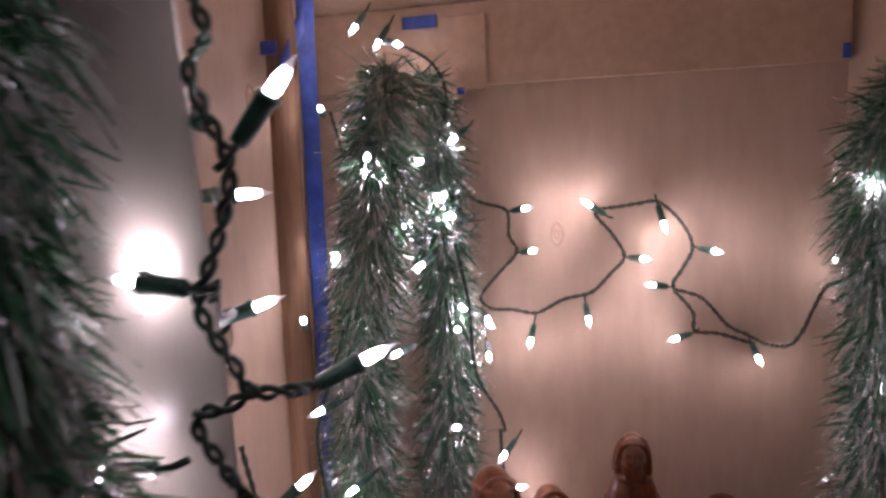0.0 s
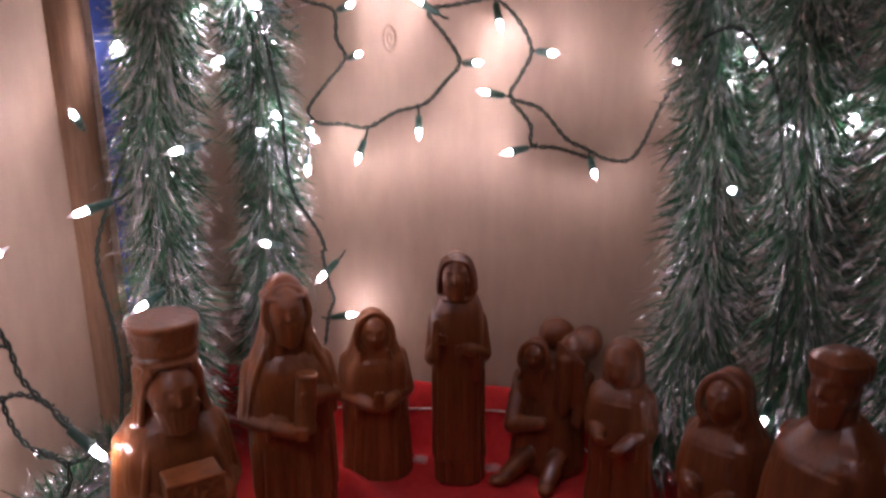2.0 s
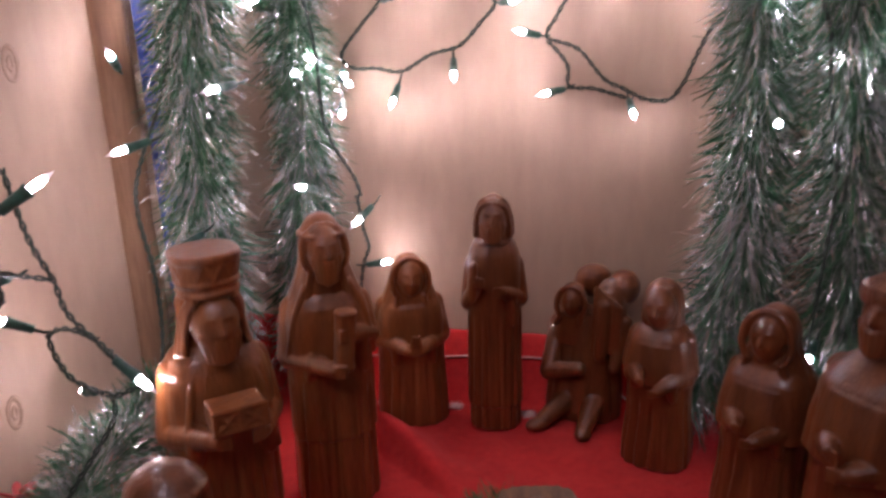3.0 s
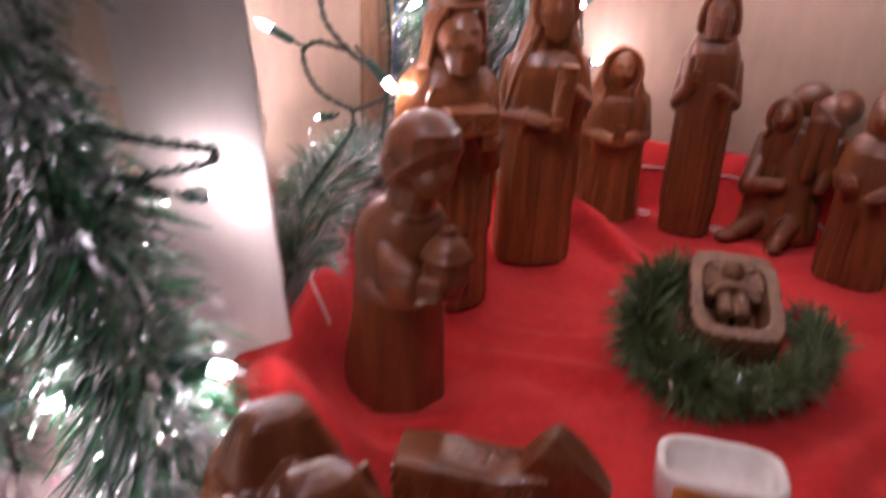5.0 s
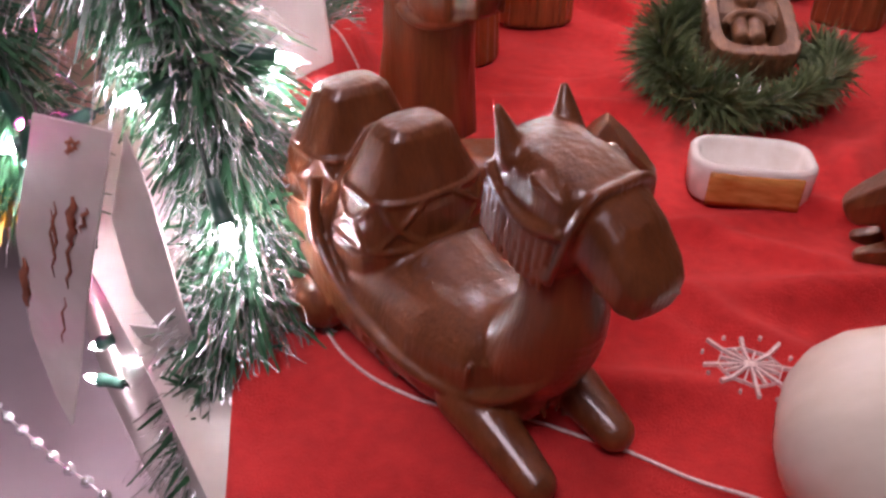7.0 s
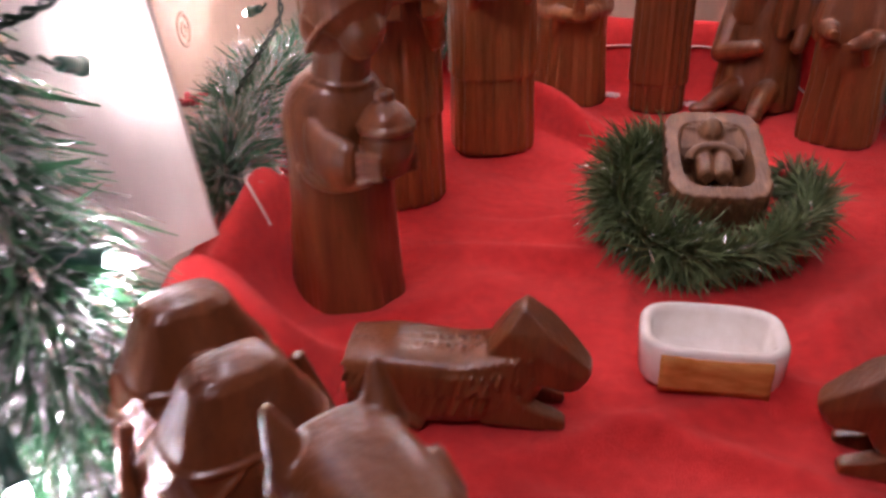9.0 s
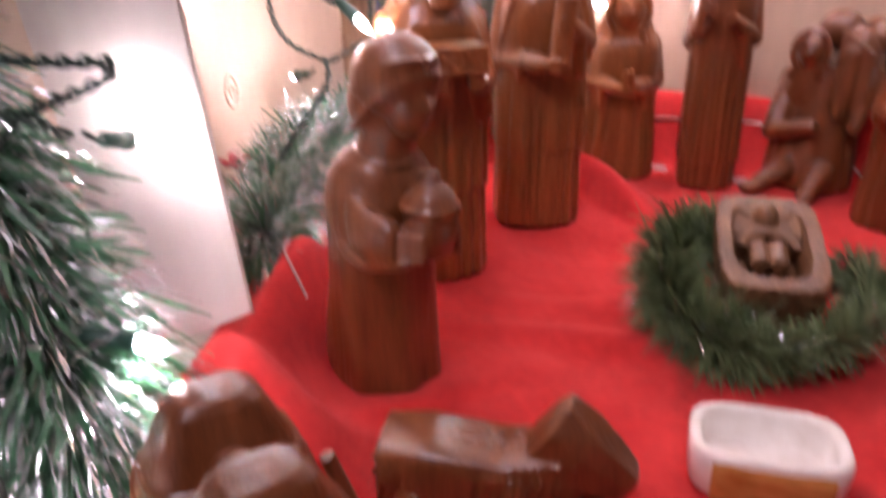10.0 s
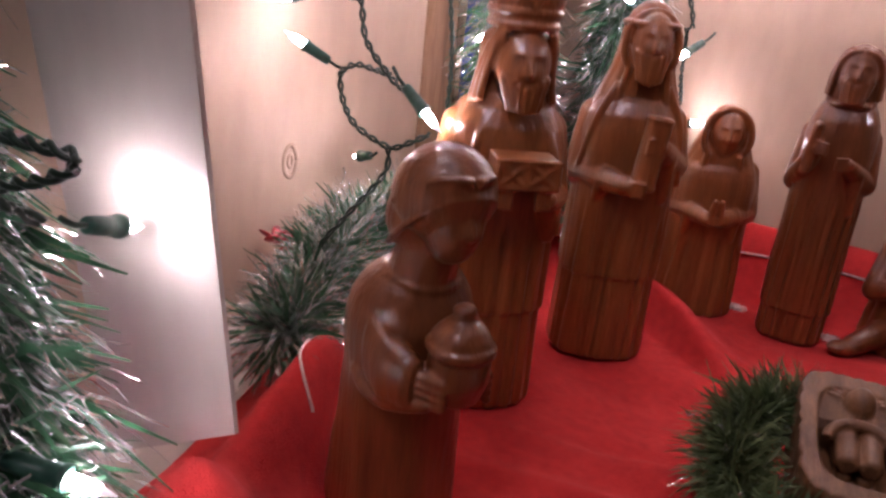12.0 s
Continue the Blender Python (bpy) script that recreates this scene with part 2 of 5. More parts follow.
def cloth_z(x, y):
    z = 0.066 * smooth_step(-0.045, -0.004, y) ** 1.3
    z += 0.0032 * noise.noise(Vector((x * 14, y * 14, 0.3))) + 0.0026 * noise.noise(Vector((x * 8 + y * 22, y * 7 - x * 5, 2.7))) + 0.0012 * noise.noise(Vector((x * 40, y * 40, 1.3)))
    z += 0.044 * hill(x, y, -0.180, -0.425, 0.026, 0.050, 35)
    z += 0.050 * hill(x, y, -0.152, -0.495, 0.024, 0.060, 20) + 0.066 * hill(x, y, -0.108, -0.562, 0.044, 0.032)
    z += 0.012 * hill(x, y, -0.19, -0.36, 0.03, 0.02, 10)
    z += ledge(x, y, (-0.100, -0.140), (0.0, -0.215), 0.036, 0.026)
    z += ledge(x, y, (0.045, -0.325), (-0.085, -0.352), 0.013, 0.03)
    z += ledge(x, y, (-0.075, -0.50), (-0.02, -0.42), 0.009, 0.03)
    z += 0.007 * hill(x, y, 0.13, -0.55, 0.11, 0.012, 24)
    z += 0.006 * hill(x, y, 0.155, -0.43, 0.010, 0.08, 10)
    z += 0.005 * hill(x, y, 0.03, -0.585, 0.10, 0.010, -18)
    z += 0.004 * hill(x, y, 0.10, -0.63, 0.10, 0.012, 35)
    z += 0.011 * hill(x, y, 0.17, -0.37, 0.012, 0.07, -25) + 0.006 * hill(x, y, 0.045, -0.40, 0.006, 0.06, 8)
    z += 0.011 * hill(x, y, 0.16, -0.475, 0.06, 0.010, -22) + 0.009 * hill(x, y, -0.02, -0.385, 0.07, 0.010, 14)
    z += 0.007 * hill(x, y, 0.075, -0.515, 0.06, 0.009, 40) + 0.006 * hill(x, y, -0.03, -0.60, 0.008, 0.05, 50)
    z += 0.010 * hill(x, y, -0.060, -0.525, 0.008, 0.035, -30) + 0.007 * hill(x, y, 0.10, -0.585, 0.07, 0.009, -14)
    z += 0.007 * hill(x, y, 0.150, -0.545, 0.045, 0.008, 28) + 0.006 * hill(x, y, 0.120, -0.520, 0.050, 0.007, -6) + 0.006 * hill(x, y, 0.175, -0.600, 0.010, 0.045, 18)
    z += 0.006 * hill(x, y, -0.030, -0.655, 0.010, 0.045, 34) + 0.005 * hill(x, y, 0.085, -0.640, 0.050, 0.008, 14) + 0.006 * hill(x, y, 0.155, -0.470, 0.008, 0.050, -12)
    for fx, fy in STANDING:
        z *= 1 - 0.95 * hill(x, y, fx, fy, 0.034, 0.034)
    return z


STANDING = [(0.0, -0.072), (-0.082, -0.078), (-0.138, -0.331), (-0.109, -0.212), (-0.098, -0.461), (0.152, -0.108), (0.228, -0.186), (0.280, -0.262), (0.084, -0.30), (0.10, -0.446), (0.0, -0.531), (0.004, -0.661), (0.197, -0.496)]


# ---- setting ----
def setting(name, bm, material, label, category, smooth=False):
    return tagged(part(name, bm, material, None, "", smooth), label, category, kind="structure")


def slab(a, b, z0, z1, thick):
    """An upright board from a to b (plan points), its front on that line and its thickness behind it."""
    a, b = Vector((*a, 0)), Vector((*b, 0))
    d = (b - a).normalized()
    n = Vector((-d.y, d.x, 0)) * thick
    bm = bmesh.new()
    loft(bm, [[a + Vector((0, 0, z)), b + Vector((0, 0, z)), b + n + Vector((0, 0, z)), a + n + Vector((0, 0, z))] for z in (z0, z1)])
    return bm


def build_setting():
    setting("wall_back", slab((-0.43, 0), (0.205, 0), -0.02, 0.70, 0.012), BOARD, "tan wood-grained board behind the carved figures", "wall")
    setting("wall_left", slab((-0.345, -0.60), (-0.314, -0.175), -0.02, 0.70, 0.010), BOARD, "tan wood-grained side board of the stable", "wall")
    setting("wall_left_back", slab((-0.322, -0.172), (-0.37, -0.003), -0.02, 0.70, 0.010), BOARD, "tan board closing the stable's back corner", "wall")
    setting("wall_right", slab((0.199, -0.002), (0.54, -0.20), -0.02, 0.70, 0.012), BOARD, "tan side board of the stable behind garlands", "wall")
    # its unseen forward reach is chosen to shade the back figures and wall
    bm = bmesh.new()
    box(bm, (-0.44, -0.55, 0.665), (0.56, 0.012, 0.677))
    setting("ceiling", bm, CARD, "plain brown cardboard roof of the stable", "ceiling")
    bm = bmesh.new()
    loft(bm, [[(-0.33, 0.012, z), (-0.33, -0.58, z), (-0.125, -0.705, z), (-0.02, -0.775, z), (0.46, -0.80, z), (0.46, 0.012, z)] for z in (-0.22, -0.012)])
    setting("stable_floor", bm, BOARD_PALE, "pale board box base under the red cloth", "floor")
    bm = bmesh.new()
    box(bm, (-1.3, -1.5, -0.25), (1.2, 0.4, -0.22))
    setting("table_top", bm, TABLE, "pale mauve tabletop under the display", "table")
    # unseen room shell added round the display, its walls dark to cut bounced light
    bm = bmesh.new()
    box(bm, (-2.2, -2.6, -0.90), (2.2, 0.9, -0.85))
    setting("floor", bm, CARD, "plain brown floor of the dim room", "floor")
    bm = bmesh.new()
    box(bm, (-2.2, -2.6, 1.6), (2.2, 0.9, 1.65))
    setting("ceiling_room", bm, PLASTER, "unseen brownish room ceiling, dark to cut bounced light", "ceiling")
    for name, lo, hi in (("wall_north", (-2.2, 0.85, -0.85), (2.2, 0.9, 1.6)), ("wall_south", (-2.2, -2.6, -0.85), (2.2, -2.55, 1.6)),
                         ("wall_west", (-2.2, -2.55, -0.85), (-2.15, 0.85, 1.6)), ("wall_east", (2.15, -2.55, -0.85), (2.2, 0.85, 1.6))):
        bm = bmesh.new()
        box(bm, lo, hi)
        setting(name, bm, PLASTER, "unseen brownish room wall, dark to cut bounced light", "wall")


build_setting()


def room_fill_lamp():
    # unseen lamp, added to brighten the fronts of the figures and the cloth
    lamp = thing("unseen_fill_lamp", (0.05, -1.50, 1.6), label="unseen round ceiling lamp added as fill light", category="lamp")
    bm = bmesh.new()
    bmesh.ops.create_cone(bm, cap_ends=True, segments=32, radius1=0.33, radius2=0.35, depth=0.05, matrix=Matrix.Translation((0, 0, -0.025)))
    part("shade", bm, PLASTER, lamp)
    bm = bmesh.new()
    bmesh.ops.create_cone(bm, cap_ends=True, segments=32, radius1=0.28, radius2=0.30, depth=0.02, matrix=Matrix.Translation((0, 0, -0.064)))
    part("diffuser", bm, glowing("fill_diffuser", (1.0, 0.82, 0.97), FILL_POWER), lamp)


room_fill_lamp()


def tablecloth():
    ys = [0.0 - 0.004 - 0.93 * j / 230 for j in range(231)]
    nx = 180
    bm = bmesh.new()
    rows = []
    for y in ys:
        a, b = cloth_left(y), cloth_right(y)
        rows.append([bm.verts.new((x, y, cloth_z(x, y))) for x in (a + (b - a) * i / nx for i in range(nx + 1))])
    for r0, r1 in zip(rows, rows[1:]):
        for i in range(nx):
            bm.faces.new((r0[i], r1[i], r1[i + 1], r0[i + 1]))
    cloth = part("red_cloth", bm, CLOTH)
    tagged(cloth, "bright red felt cloth with white stitched line", "cloth")
    cloth.modifiers.new("thick", "SOLIDIFY").thickness = 0.0015
    return cloth


CLOTH_THING = tablecloth()


def laid(pts, lift=0.002):
    return [(x, y, cloth_z(x, y) + lift) for x, y in pts]


def stitched_lines():
    runs = [[(-0.16, -0.024), (-0.12, -0.021), (-0.08, -0.021), (-0.03, -0.019), (0.03, -0.018), (0.09, -0.021), (0.13, -0.033)],
            [(-0.06, -0.662), (-0.041, -0.675), (-0.008, -0.686), (0.032, -0.680), (0.073, -0.676), (0.10, -0.682), (0.127, -0.684), (0.16, -0.69)],
            [(-0.146, -0.468), (-0.158, -0.464), (-0.172, -0.452), (-0.187, -0.43)]]
    for n, run in enumerate(runs):
        bm = bmesh.new()
        tube(bm, laid([(p.x, p.y) for p in spline([(x, y, 0) for x, y in run], 14)], 0.0032 if n == 0 else 0.0014), 0.0010 if n == 0 else 0.0008, 5)
        part("stitching", bm, THREAD, CLOTH_THING, "white stitched line")


def snowflake(cx, cy, r, turn=0.0):
    bm = bmesh.new()

    def strip(a, b, w0, w1):
        a, b = Vector((*a, 0)), Vector((*b, 0))
        d = (b - a).normalized()
        s = Vector((-d.y, d.x, 0))
        lo = []
        for p, w in ((a, w0), (a.lerp(b, 0.6), max(w0, w1)), (b, w1)):
            lo.append([p + s * w, p - s * w])
        rings = []
        for l, rr in lo:
            zl, zr = cloth_z(l.x, l.y), cloth_z(rr.x, rr.y)
            rings.append([(l.x, l.y, zl + 0.0018), (rr.x, rr.y, zr + 0.0018), (rr.x, rr.y, zr), (l.x, l.y, zl)])
        loft(bm, rings)

    def at(q, d):
        return (cx + d * math.cos(radians(q + turn)), cy + d * math.sin(radians(q + turn)))
    for k in range(8):
        q = 45 * k
        strip(at(q, r * 0.1), at(q, r * (1.0 if k % 2 else 0.88)), r * 0.02, r * 0.035)
        strip(at(q, r * 0.62), at(q + 45, r * 0.62), r * 0.011, r * 0.011)
        strip(at(q + 22, r * 0.15), at(q + 22, r * 0.55), r * 0.015, r * 0.02)
        strip(at(q + 22, r * 0.9), at(q + 22, r * 0.95), r * 0.03, r * 0.03)
    strip(at(0, r * 0.12), at(180, r * 0.12), r * 0.11, r * 0.11)
    part("snowflake", bm, THREAD, CLOTH_THING, "white printed snowflake", False)


stitched_lines()
for sx, sy, sr, sq in ((0.114, -0.614, 0.021, 16), (-0.045, -0.054, 0.009, 0), (0.030, -0.054, 0.009, 20), (0.235, -0.30, 0.016, 0), (-0.118, -0.060, 0.009, 30)):
    snowflake(sx, sy, sr, sq)


# ---- carved statues: each one plain fused mesh ----
def carved(name, at, rz, bm, label, category="statue", voxel=0.0009, material=None, tilt=0.0):
    ob = part(name, bm, material or WOOD, None)
    ob.matrix_basis = pose(at[0], at[1], at[2] if len(at) > 2 else 0.0008, tilt, 0, rz)
    tagged(ob, label, category, group="carved nativity figures")
    r = ob.modifiers.new("fused", "REMESH")
    r.mode, r.voxel_size, r.use_smooth_shade = "VOXEL", voxel, True
    s = ob.modifiers.new("soft", "SMOOTH")
    s.factor, s.iterations = 0.4, 1
    return ob


def robe(bm, h, w, d, seed, cuts=8, top=0.47, flare=1.0, hem=0.0, neck=0.0):
    """A carved robe: smooth chest and shoulders, knife-cut pleats below the arms, an over-robe ending at hem."""
    rnd = random.Random(seed)
    lines = [(radians(-165 + 150 * (i + 0.5) / cuts + rnd.uniform(-4, 4)), top * rnd.uniform(0.86, 1.0), rnd.uniform(-0.25, 0.25), rnd.uniform(0.6, 1.25)) for i in range(cuts)]
    lines += [(radians(10 + 160 * (i + 0.5) / 6 + rnd.uniform(-6, 6)), rnd.uniform(0.45, 0.62), rnd.uniform(-0.2, 0.2), rnd.uniform(0.5, 1.0)) for i in range(6)]
    zs = [0.0, 0.015, 0.12, 0.28, 0.46, 0.60, 0.66, 0.70, 0.735, 0.765, 0.80 + neck]
    ss = [0.97 * flare, 1.01 * flare, 1.0 * flare, 0.97, 0.965, 0.98, 0.955, 0.89, 0.75, 0.53, 0.34]
    rings, n, big = [], 150, (w + d) / 4
    for j in range(101):
        f = (0.80 + neck) * j / 100
        s = float(np.interp(f, zs, ss))
        ring = []
        for i, (x, y, z) in enumerate(ring_of(f * h, 0, 0, w / 2 * s, d / 2 * s, n, 0, 9, 0, 2.6)):
            q = 2 * math.pi * i / n
            e = 0.0004 * noise.noise(Vector((x * 160, y * 160, z * 30)))
            if f < 0.66:
                for a, zt, slant, deep in lines:
                    g = (q - a - slant * (0.3 - f) + math.pi) % (2 * math.pi) - math.pi
                    u = g * big
                    if abs(u) < 0.008:
                        fade = 1 - smooth_step(zt - 0.07, zt, f)
                        e += fade * deep * (-0.0020 * math.exp(-(u / 0.0014) ** 2) + 0.0010 * math.exp(-((u - 0.0034) / 0.002) ** 2))
            if f < hem:
                e -= 0.0018
            k = 1 + e / max(0.004, math.hypot(x, y))
            ring.append((x * k, y * k, z))
        rings.append(ring)
    loft(bm, rings)


def head(bm, c, r, beard=0.0, long=1.15):
    """A head looking along -y, with sockets, brow, nose, mouth and chin cut into it."""
    nu, nv = 56, 36
    rings = []
    for j in range(nv + 1):
        ph = math.pi * j / nv
        ring = []
        for i in range(nu):
            th = 2 * math.pi * i / nu
            dx, dy, dz = math.sin(ph) * math.cos(th), math.sin(ph) * math.sin(th), math.cos(ph)
            u, v, f = dx, dz, max(0.0, -dy) ** 0.6
            g = lambda a, b, s, t: math.exp(-(((abs(u) - a) / s) ** 2) - ((v - b) / t) ** 2)
            out = -0.12 * g(0.36, 0.16, 0.16, 0.11) + 0.08 * g(0.36, 0.14, 0.11, 0.065) + 0.06 * g(0.3, 0.36, 0.25, 0.07)
            ridge = math.exp(-((u / 0.13) ** 2)) * max(0, min(1, (0.34 - v) / 0.46)) * (1 if v > -0.14 else max(0, 1 - (-0.14 - v) / 0.1))
            out += 0.25 * ridge
            out += -0.07 * g(0, -0.45, 0.27, 0.045) + 0.05 * g(0, -0.37, 0.22, 0.05) + 0.05 * g(0, -0.53, 0.2, 0.05)
            out += 0.10 * g(0, -0.78, 0.25, 0.14) + 0.05 * g(0.42, -0.18, 0.2, 0.16)
            rr = 1 + out * f
            taper = 1 - 0.16 * max(0, -dz)
            ring.append((c[0] + r * 0.80 * dx * rr * taper, c[1] + r * 0.92 * dy * rr, c[2] + r * long * dz))
        rings.append(ring)
    loft(bm, rings)
    if beard:
        for n in range(7):
            s = (n - 3) / 3
            x0 = c[0] + s * r * 0.55
            limb(bm, (x0, c[1] - r * (0.78 - 0.25 * s * s), c[2] - r * (0.55 - 0.25 * abs(s))), (c[0] + s * r * 0.42, c[1] - r * (0.84 - 0.2 * s * s), c[2] - r * (1.0 + beard * (1 - 0.35 * abs(s)))), r * 0.19, r * 0.10, 8)


def hood(bm, c, r, low, wide, deep, top=1.3, k=16, fold=0.05, start=0.42, back=0.56, side=0.97, dome=1.3):
    """Hair or a head cloth: a rounded solid cap that falls behind and beside the face."""
    x, y, z = c
    rings = []
    for t in range(29):
        s = t / 28
        s = s * s * 0.5 + s * 0.5
        zz = z + r * top + s * (low - z - r * top)
        g = min(1.0, (z + r * top - zz) / (r * dome))
        cap = max(0.06, math.sqrt(max(0, 1 - (1 - g) ** 2)))
        more = smooth_step(start, 0.95, s)
        rings.append(ring_of(zz, x, y + r * back + deep * 0.5 * more, r * side * cap + wide * more, r * 0.92 * cap + deep * more, 72, fold * smooth_step(0.03, 0.3, s), k, 0.2, 2.2))
    loft(bm, rings)


def band(bm, z, cx, cy, rx, ry, half=0.0018, proud=0.0012):
    """A raised band round a head or a cuff."""
    loft(bm, [ring_of(z + dz, cx, cy, rx + p, ry + p, 48, 0, 9, 0, 2.2) for dz, p in ((-half, -0.001), (-half * 0.7, proud), (half * 0.7, proud), (half, -0.001))])


def edge_roll(bm, c, r, low, thick=0.13):
    """The rolled front edge of a hood round the face."""
    x, y, z = c
    pts = [(x + r * 1.02 * math.sin(q) * (1 + 0.15 * max(0, -math.cos(q))), y - r * (0.34 - 0.1 * math.cos(q)), z + r * 1.18 * math.cos(q)) for q in (radians(-140 + 280 * i / 24) for i in range(25))]
    tube(bm, [(pts[0][0] * 1.25, pts[0][1] + r * 0.1, low)] + pts + [(pts[-1][0] * 1.25, pts[-1][1] + r * 0.1, low)], r * thick, 8)


def sleeve(bm, h, w, side, hand, drop=0.10, thick=0.044, reach=0.53):
    """An arm bent at the elbow, with a hanging cuff and a hand."""
    sh = Vector((side * w * 0.36, 0.0, 0.685 * h))
    el = Vector((side * w * 0.44, -0.012 * h, reach * h))
    hd = Vector(hand)
    limb(bm, sh, el, thick * h, thick * h)
    limb(bm, el, hd, thick * h, thick * h * 0.62)
    near = el.lerp(hd, 0.62)
    limb(bm, near, near + Vector((side * 0.012 * h, 0.014 * h, -drop * 0.7 * h)), thick * h * 0.80, thick * h * 0.50, 14, 0.8)
    for k in range(3):
        p = el.lerp(hd, 0.12 + 0.2 * k)
        limb(bm, p + Vector((0, -thick * h * 0.5, thick * h * 0.75)), p + Vector((side * 0.008 * h, -thick * h * 0.9, -thick * h * 0.5)), 0.006 * h, 0.004 * h, 6)
    way = (hd - el).normalized()
    blob(bm, hd + way * 0.022 * h, (0.022 * h, 0.022 * h, 0.020 * h))
    for f in range(4):
        p = hd + way * 0.03 * h + Vector((0, -0.010 * h, (f - 1.5) * 0.0105 * h))
        limb(bm, p, p + Vector((-side * 0.028 * h, -0.006 * h, -0.002 * h)), 0.0062 * h, 0.005 * h, 8)


def king_crowned():
    h, w, d = 0.251, 0.072, 0.062
    bm = bmesh.new()
    robe(bm, 0.246, w, d, 3, 9, 0.5, 1.0, 0.26)
    c, r = (0, -0.0150, 0.2045), 0.0186
    head(bm, (c[0], c[1] - 0.0035, c[2]), r * 1.02, 0.12, 1.12)
    hood(bm, c, r, 0.183, 0.0022, 0.001, 1.12, 34, 0.10, 0.45, 0.86, 1.0, 0.6)
    for s in (-1, 1):
        # parted hair that frames the face
        for k in range(3):
            tube(bm, spline([(s * (0.0120 + 0.001 * k), c[1] - r * (0.62 - 0.1 * k), c[2] + r * 1.0), (s * (0.0158 + 0.0012 * k), c[1] - r * (0.30 - 0.12 * k), c[2] + r * 0.5), (s * (0.0182 + 0.0012 * k), c[1] - r * (0.06 - 0.2 * k), c[2] - r * 0.3), (s * (0.0205 + 0.0016 * k), c[1] - r * (0.10 - 0.25 * k), 0.1855 - 0.001 * k)], 6), 0.0022, 8)
    limb(bm, (0, -0.006, c[2] - r * 1.4), (0, -0.008, c[2]), 0.0115, 0.012)
    z0 = 0.2235
    y0 = c[1] + 0.004
    loft(bm, [ring_of(z, 0, y0, q, q * 1.02, 64, f, 14) for z, q, f in ((z0, 0.0178, 0), (z0 + 0.001, 0.0192, 0), (z0 + 0.003, 0.0195, 0), (z0 + 0.004, 0.0182, 0), (z0 + 0.007, 0.0185, 0), (z0 + 0.008, 0.0198, 0), (z0 + 0.010, 0.0200, 0), (z0 + 0.011, 0.0189, 0), (h - 0.0055, 0.0205, 0), (h - 0.0045, 0.0216, 0), (h - 0.001, 0.0217, 0), (h, 0.0205, 0))])
    for i in range(12):
        q, q2 = 2 * math.pi * i / 12, 2 * math.pi * (i + 0.5) / 12
        for a, b in ((q, q2), (q + 2 * math.pi / 12, q2)):
            limb(bm, (0.0190 * math.cos(a), y0 + 0.0194 * math.sin(a), z0 + 0.011), (0.0206 * math.cos(b), y0 + 0.0210 * math.sin(b), h - 0.006), 0.0014, 0.0014, 6)
    # mantle edges falling from the shoulders
    for s in (-1, 1):
        tube(bm, spline([(s * 0.013, -0.014, 0.185), (s * 0.021, -0.0255, 0.165), (s * 0.0255, -0.0295, 0.145), (s * 0.029, -0.030, 0.115)], 6), 0.0026, 8)
        sleeve(bm, 0.246, w, s, (s * 0.016, -0.046, 0.140), 0.13)
    tube(bm, [(0.0145 * math.cos(q), -0.008 + 0.014 * math.sin(q), 0.181 + 0.005 * math.sin(q)) for q in (2 * math.pi * i / 24 for i in range(25))], 0.0022, 8)
    z1 = 0.147
    box(bm, (-0.0165, -0.058, z1), (0.0165, -0.036, z1 + 0.0165), Matrix(), 0.001)
    for x in (-0.0160, 0.0, 0.0160):
        limb(bm, (x, -0.0580, z1 + 0.001), (x, -0.0580, z1 + 0.0155), 0.0013, 0.0013, 6)
    for z in (0.0012, 0.0155):
        limb(bm, (-0.0165, -0.0580, z1 + z), (0.0165, -0.0580, z1 + z), 0.0014, 0.0014, 6)
    for x in (-0.0080, 0.0080):
        for s in (-1, 1):
            limb(bm, (x - s * 0.007, -0.0582, z1 + 0.002), (x + s * 0.007, -0.0582, z1 + 0.014), 0.0012, 0.0012, 6)
    carved("crowned_king_statue", (-0.138, -0.331), 45, bm, "carved varnished wood king with tall crown holding a box", material=WOOD_WARM)


def king_hooded():
    h, w, d = 0.246, 0.070, 0.062
    bm = bmesh.new()
    robe(bm, h * 1.0, w, d, 5, 9, 0.50, 1.0, 0.25)
    c, r = (0, -0.0165, 0.885 * h), 0.0165
    head(bm, c, r, 0.45, 1.2)
    limb(bm, (0, -0.004, 0.72 * h), (0, -0.006, c[2]), 0.013, 0.012)
    hood(bm, c, r, 0.60 * h, 0.0165, 0.006, 1.62, 12, 0.05, 0.26, 0.76, 1.06, 1.5)
    edge_roll(bm, (c[0], c[1] + r * 0.22, c[2]), r, c[2] - r * 2.2, 0.16)
    band(bm, c[2] + r * 0.72, 0, c[1] + r * 0.50, r * 1.06, r * 1.08)
    for s in (-1, 1):
        tube(bm, spline([(s * 0.016, -0.016, 0.78 * h), (s * 0.027, -0.020, 0.68 * h), (s * 0.034, -0.012, 0.52 * h)], 6), 0.0026, 8)
    sleeve(bm, h, w, -1, (-0.006, -0.043, 0.535 * h), 0.07)
    sleeve(bm, h, w, 1, (0.012, -0.042, 0.64 * h), 0.17, 0.044, 0.57)
    loft(bm, [ring_of(z, -0.007, -0.044, q, q, 20) for z, q in ((0.53 * h, 0.0075), (0.54 * h, 0.0088), (0.55 * h, 0.008), (0.705 * h, 0.008), (0.715 * h, 0.0088), (0.722 * h, 0.0075))], pose(0, 0, 0, 0, 5, 0))
    carved("hooded_king_statue", (-0.109, -0.212), 32, bm, "carved wood bearded king in head cloth holding a scroll", material=WOOD_WARM)


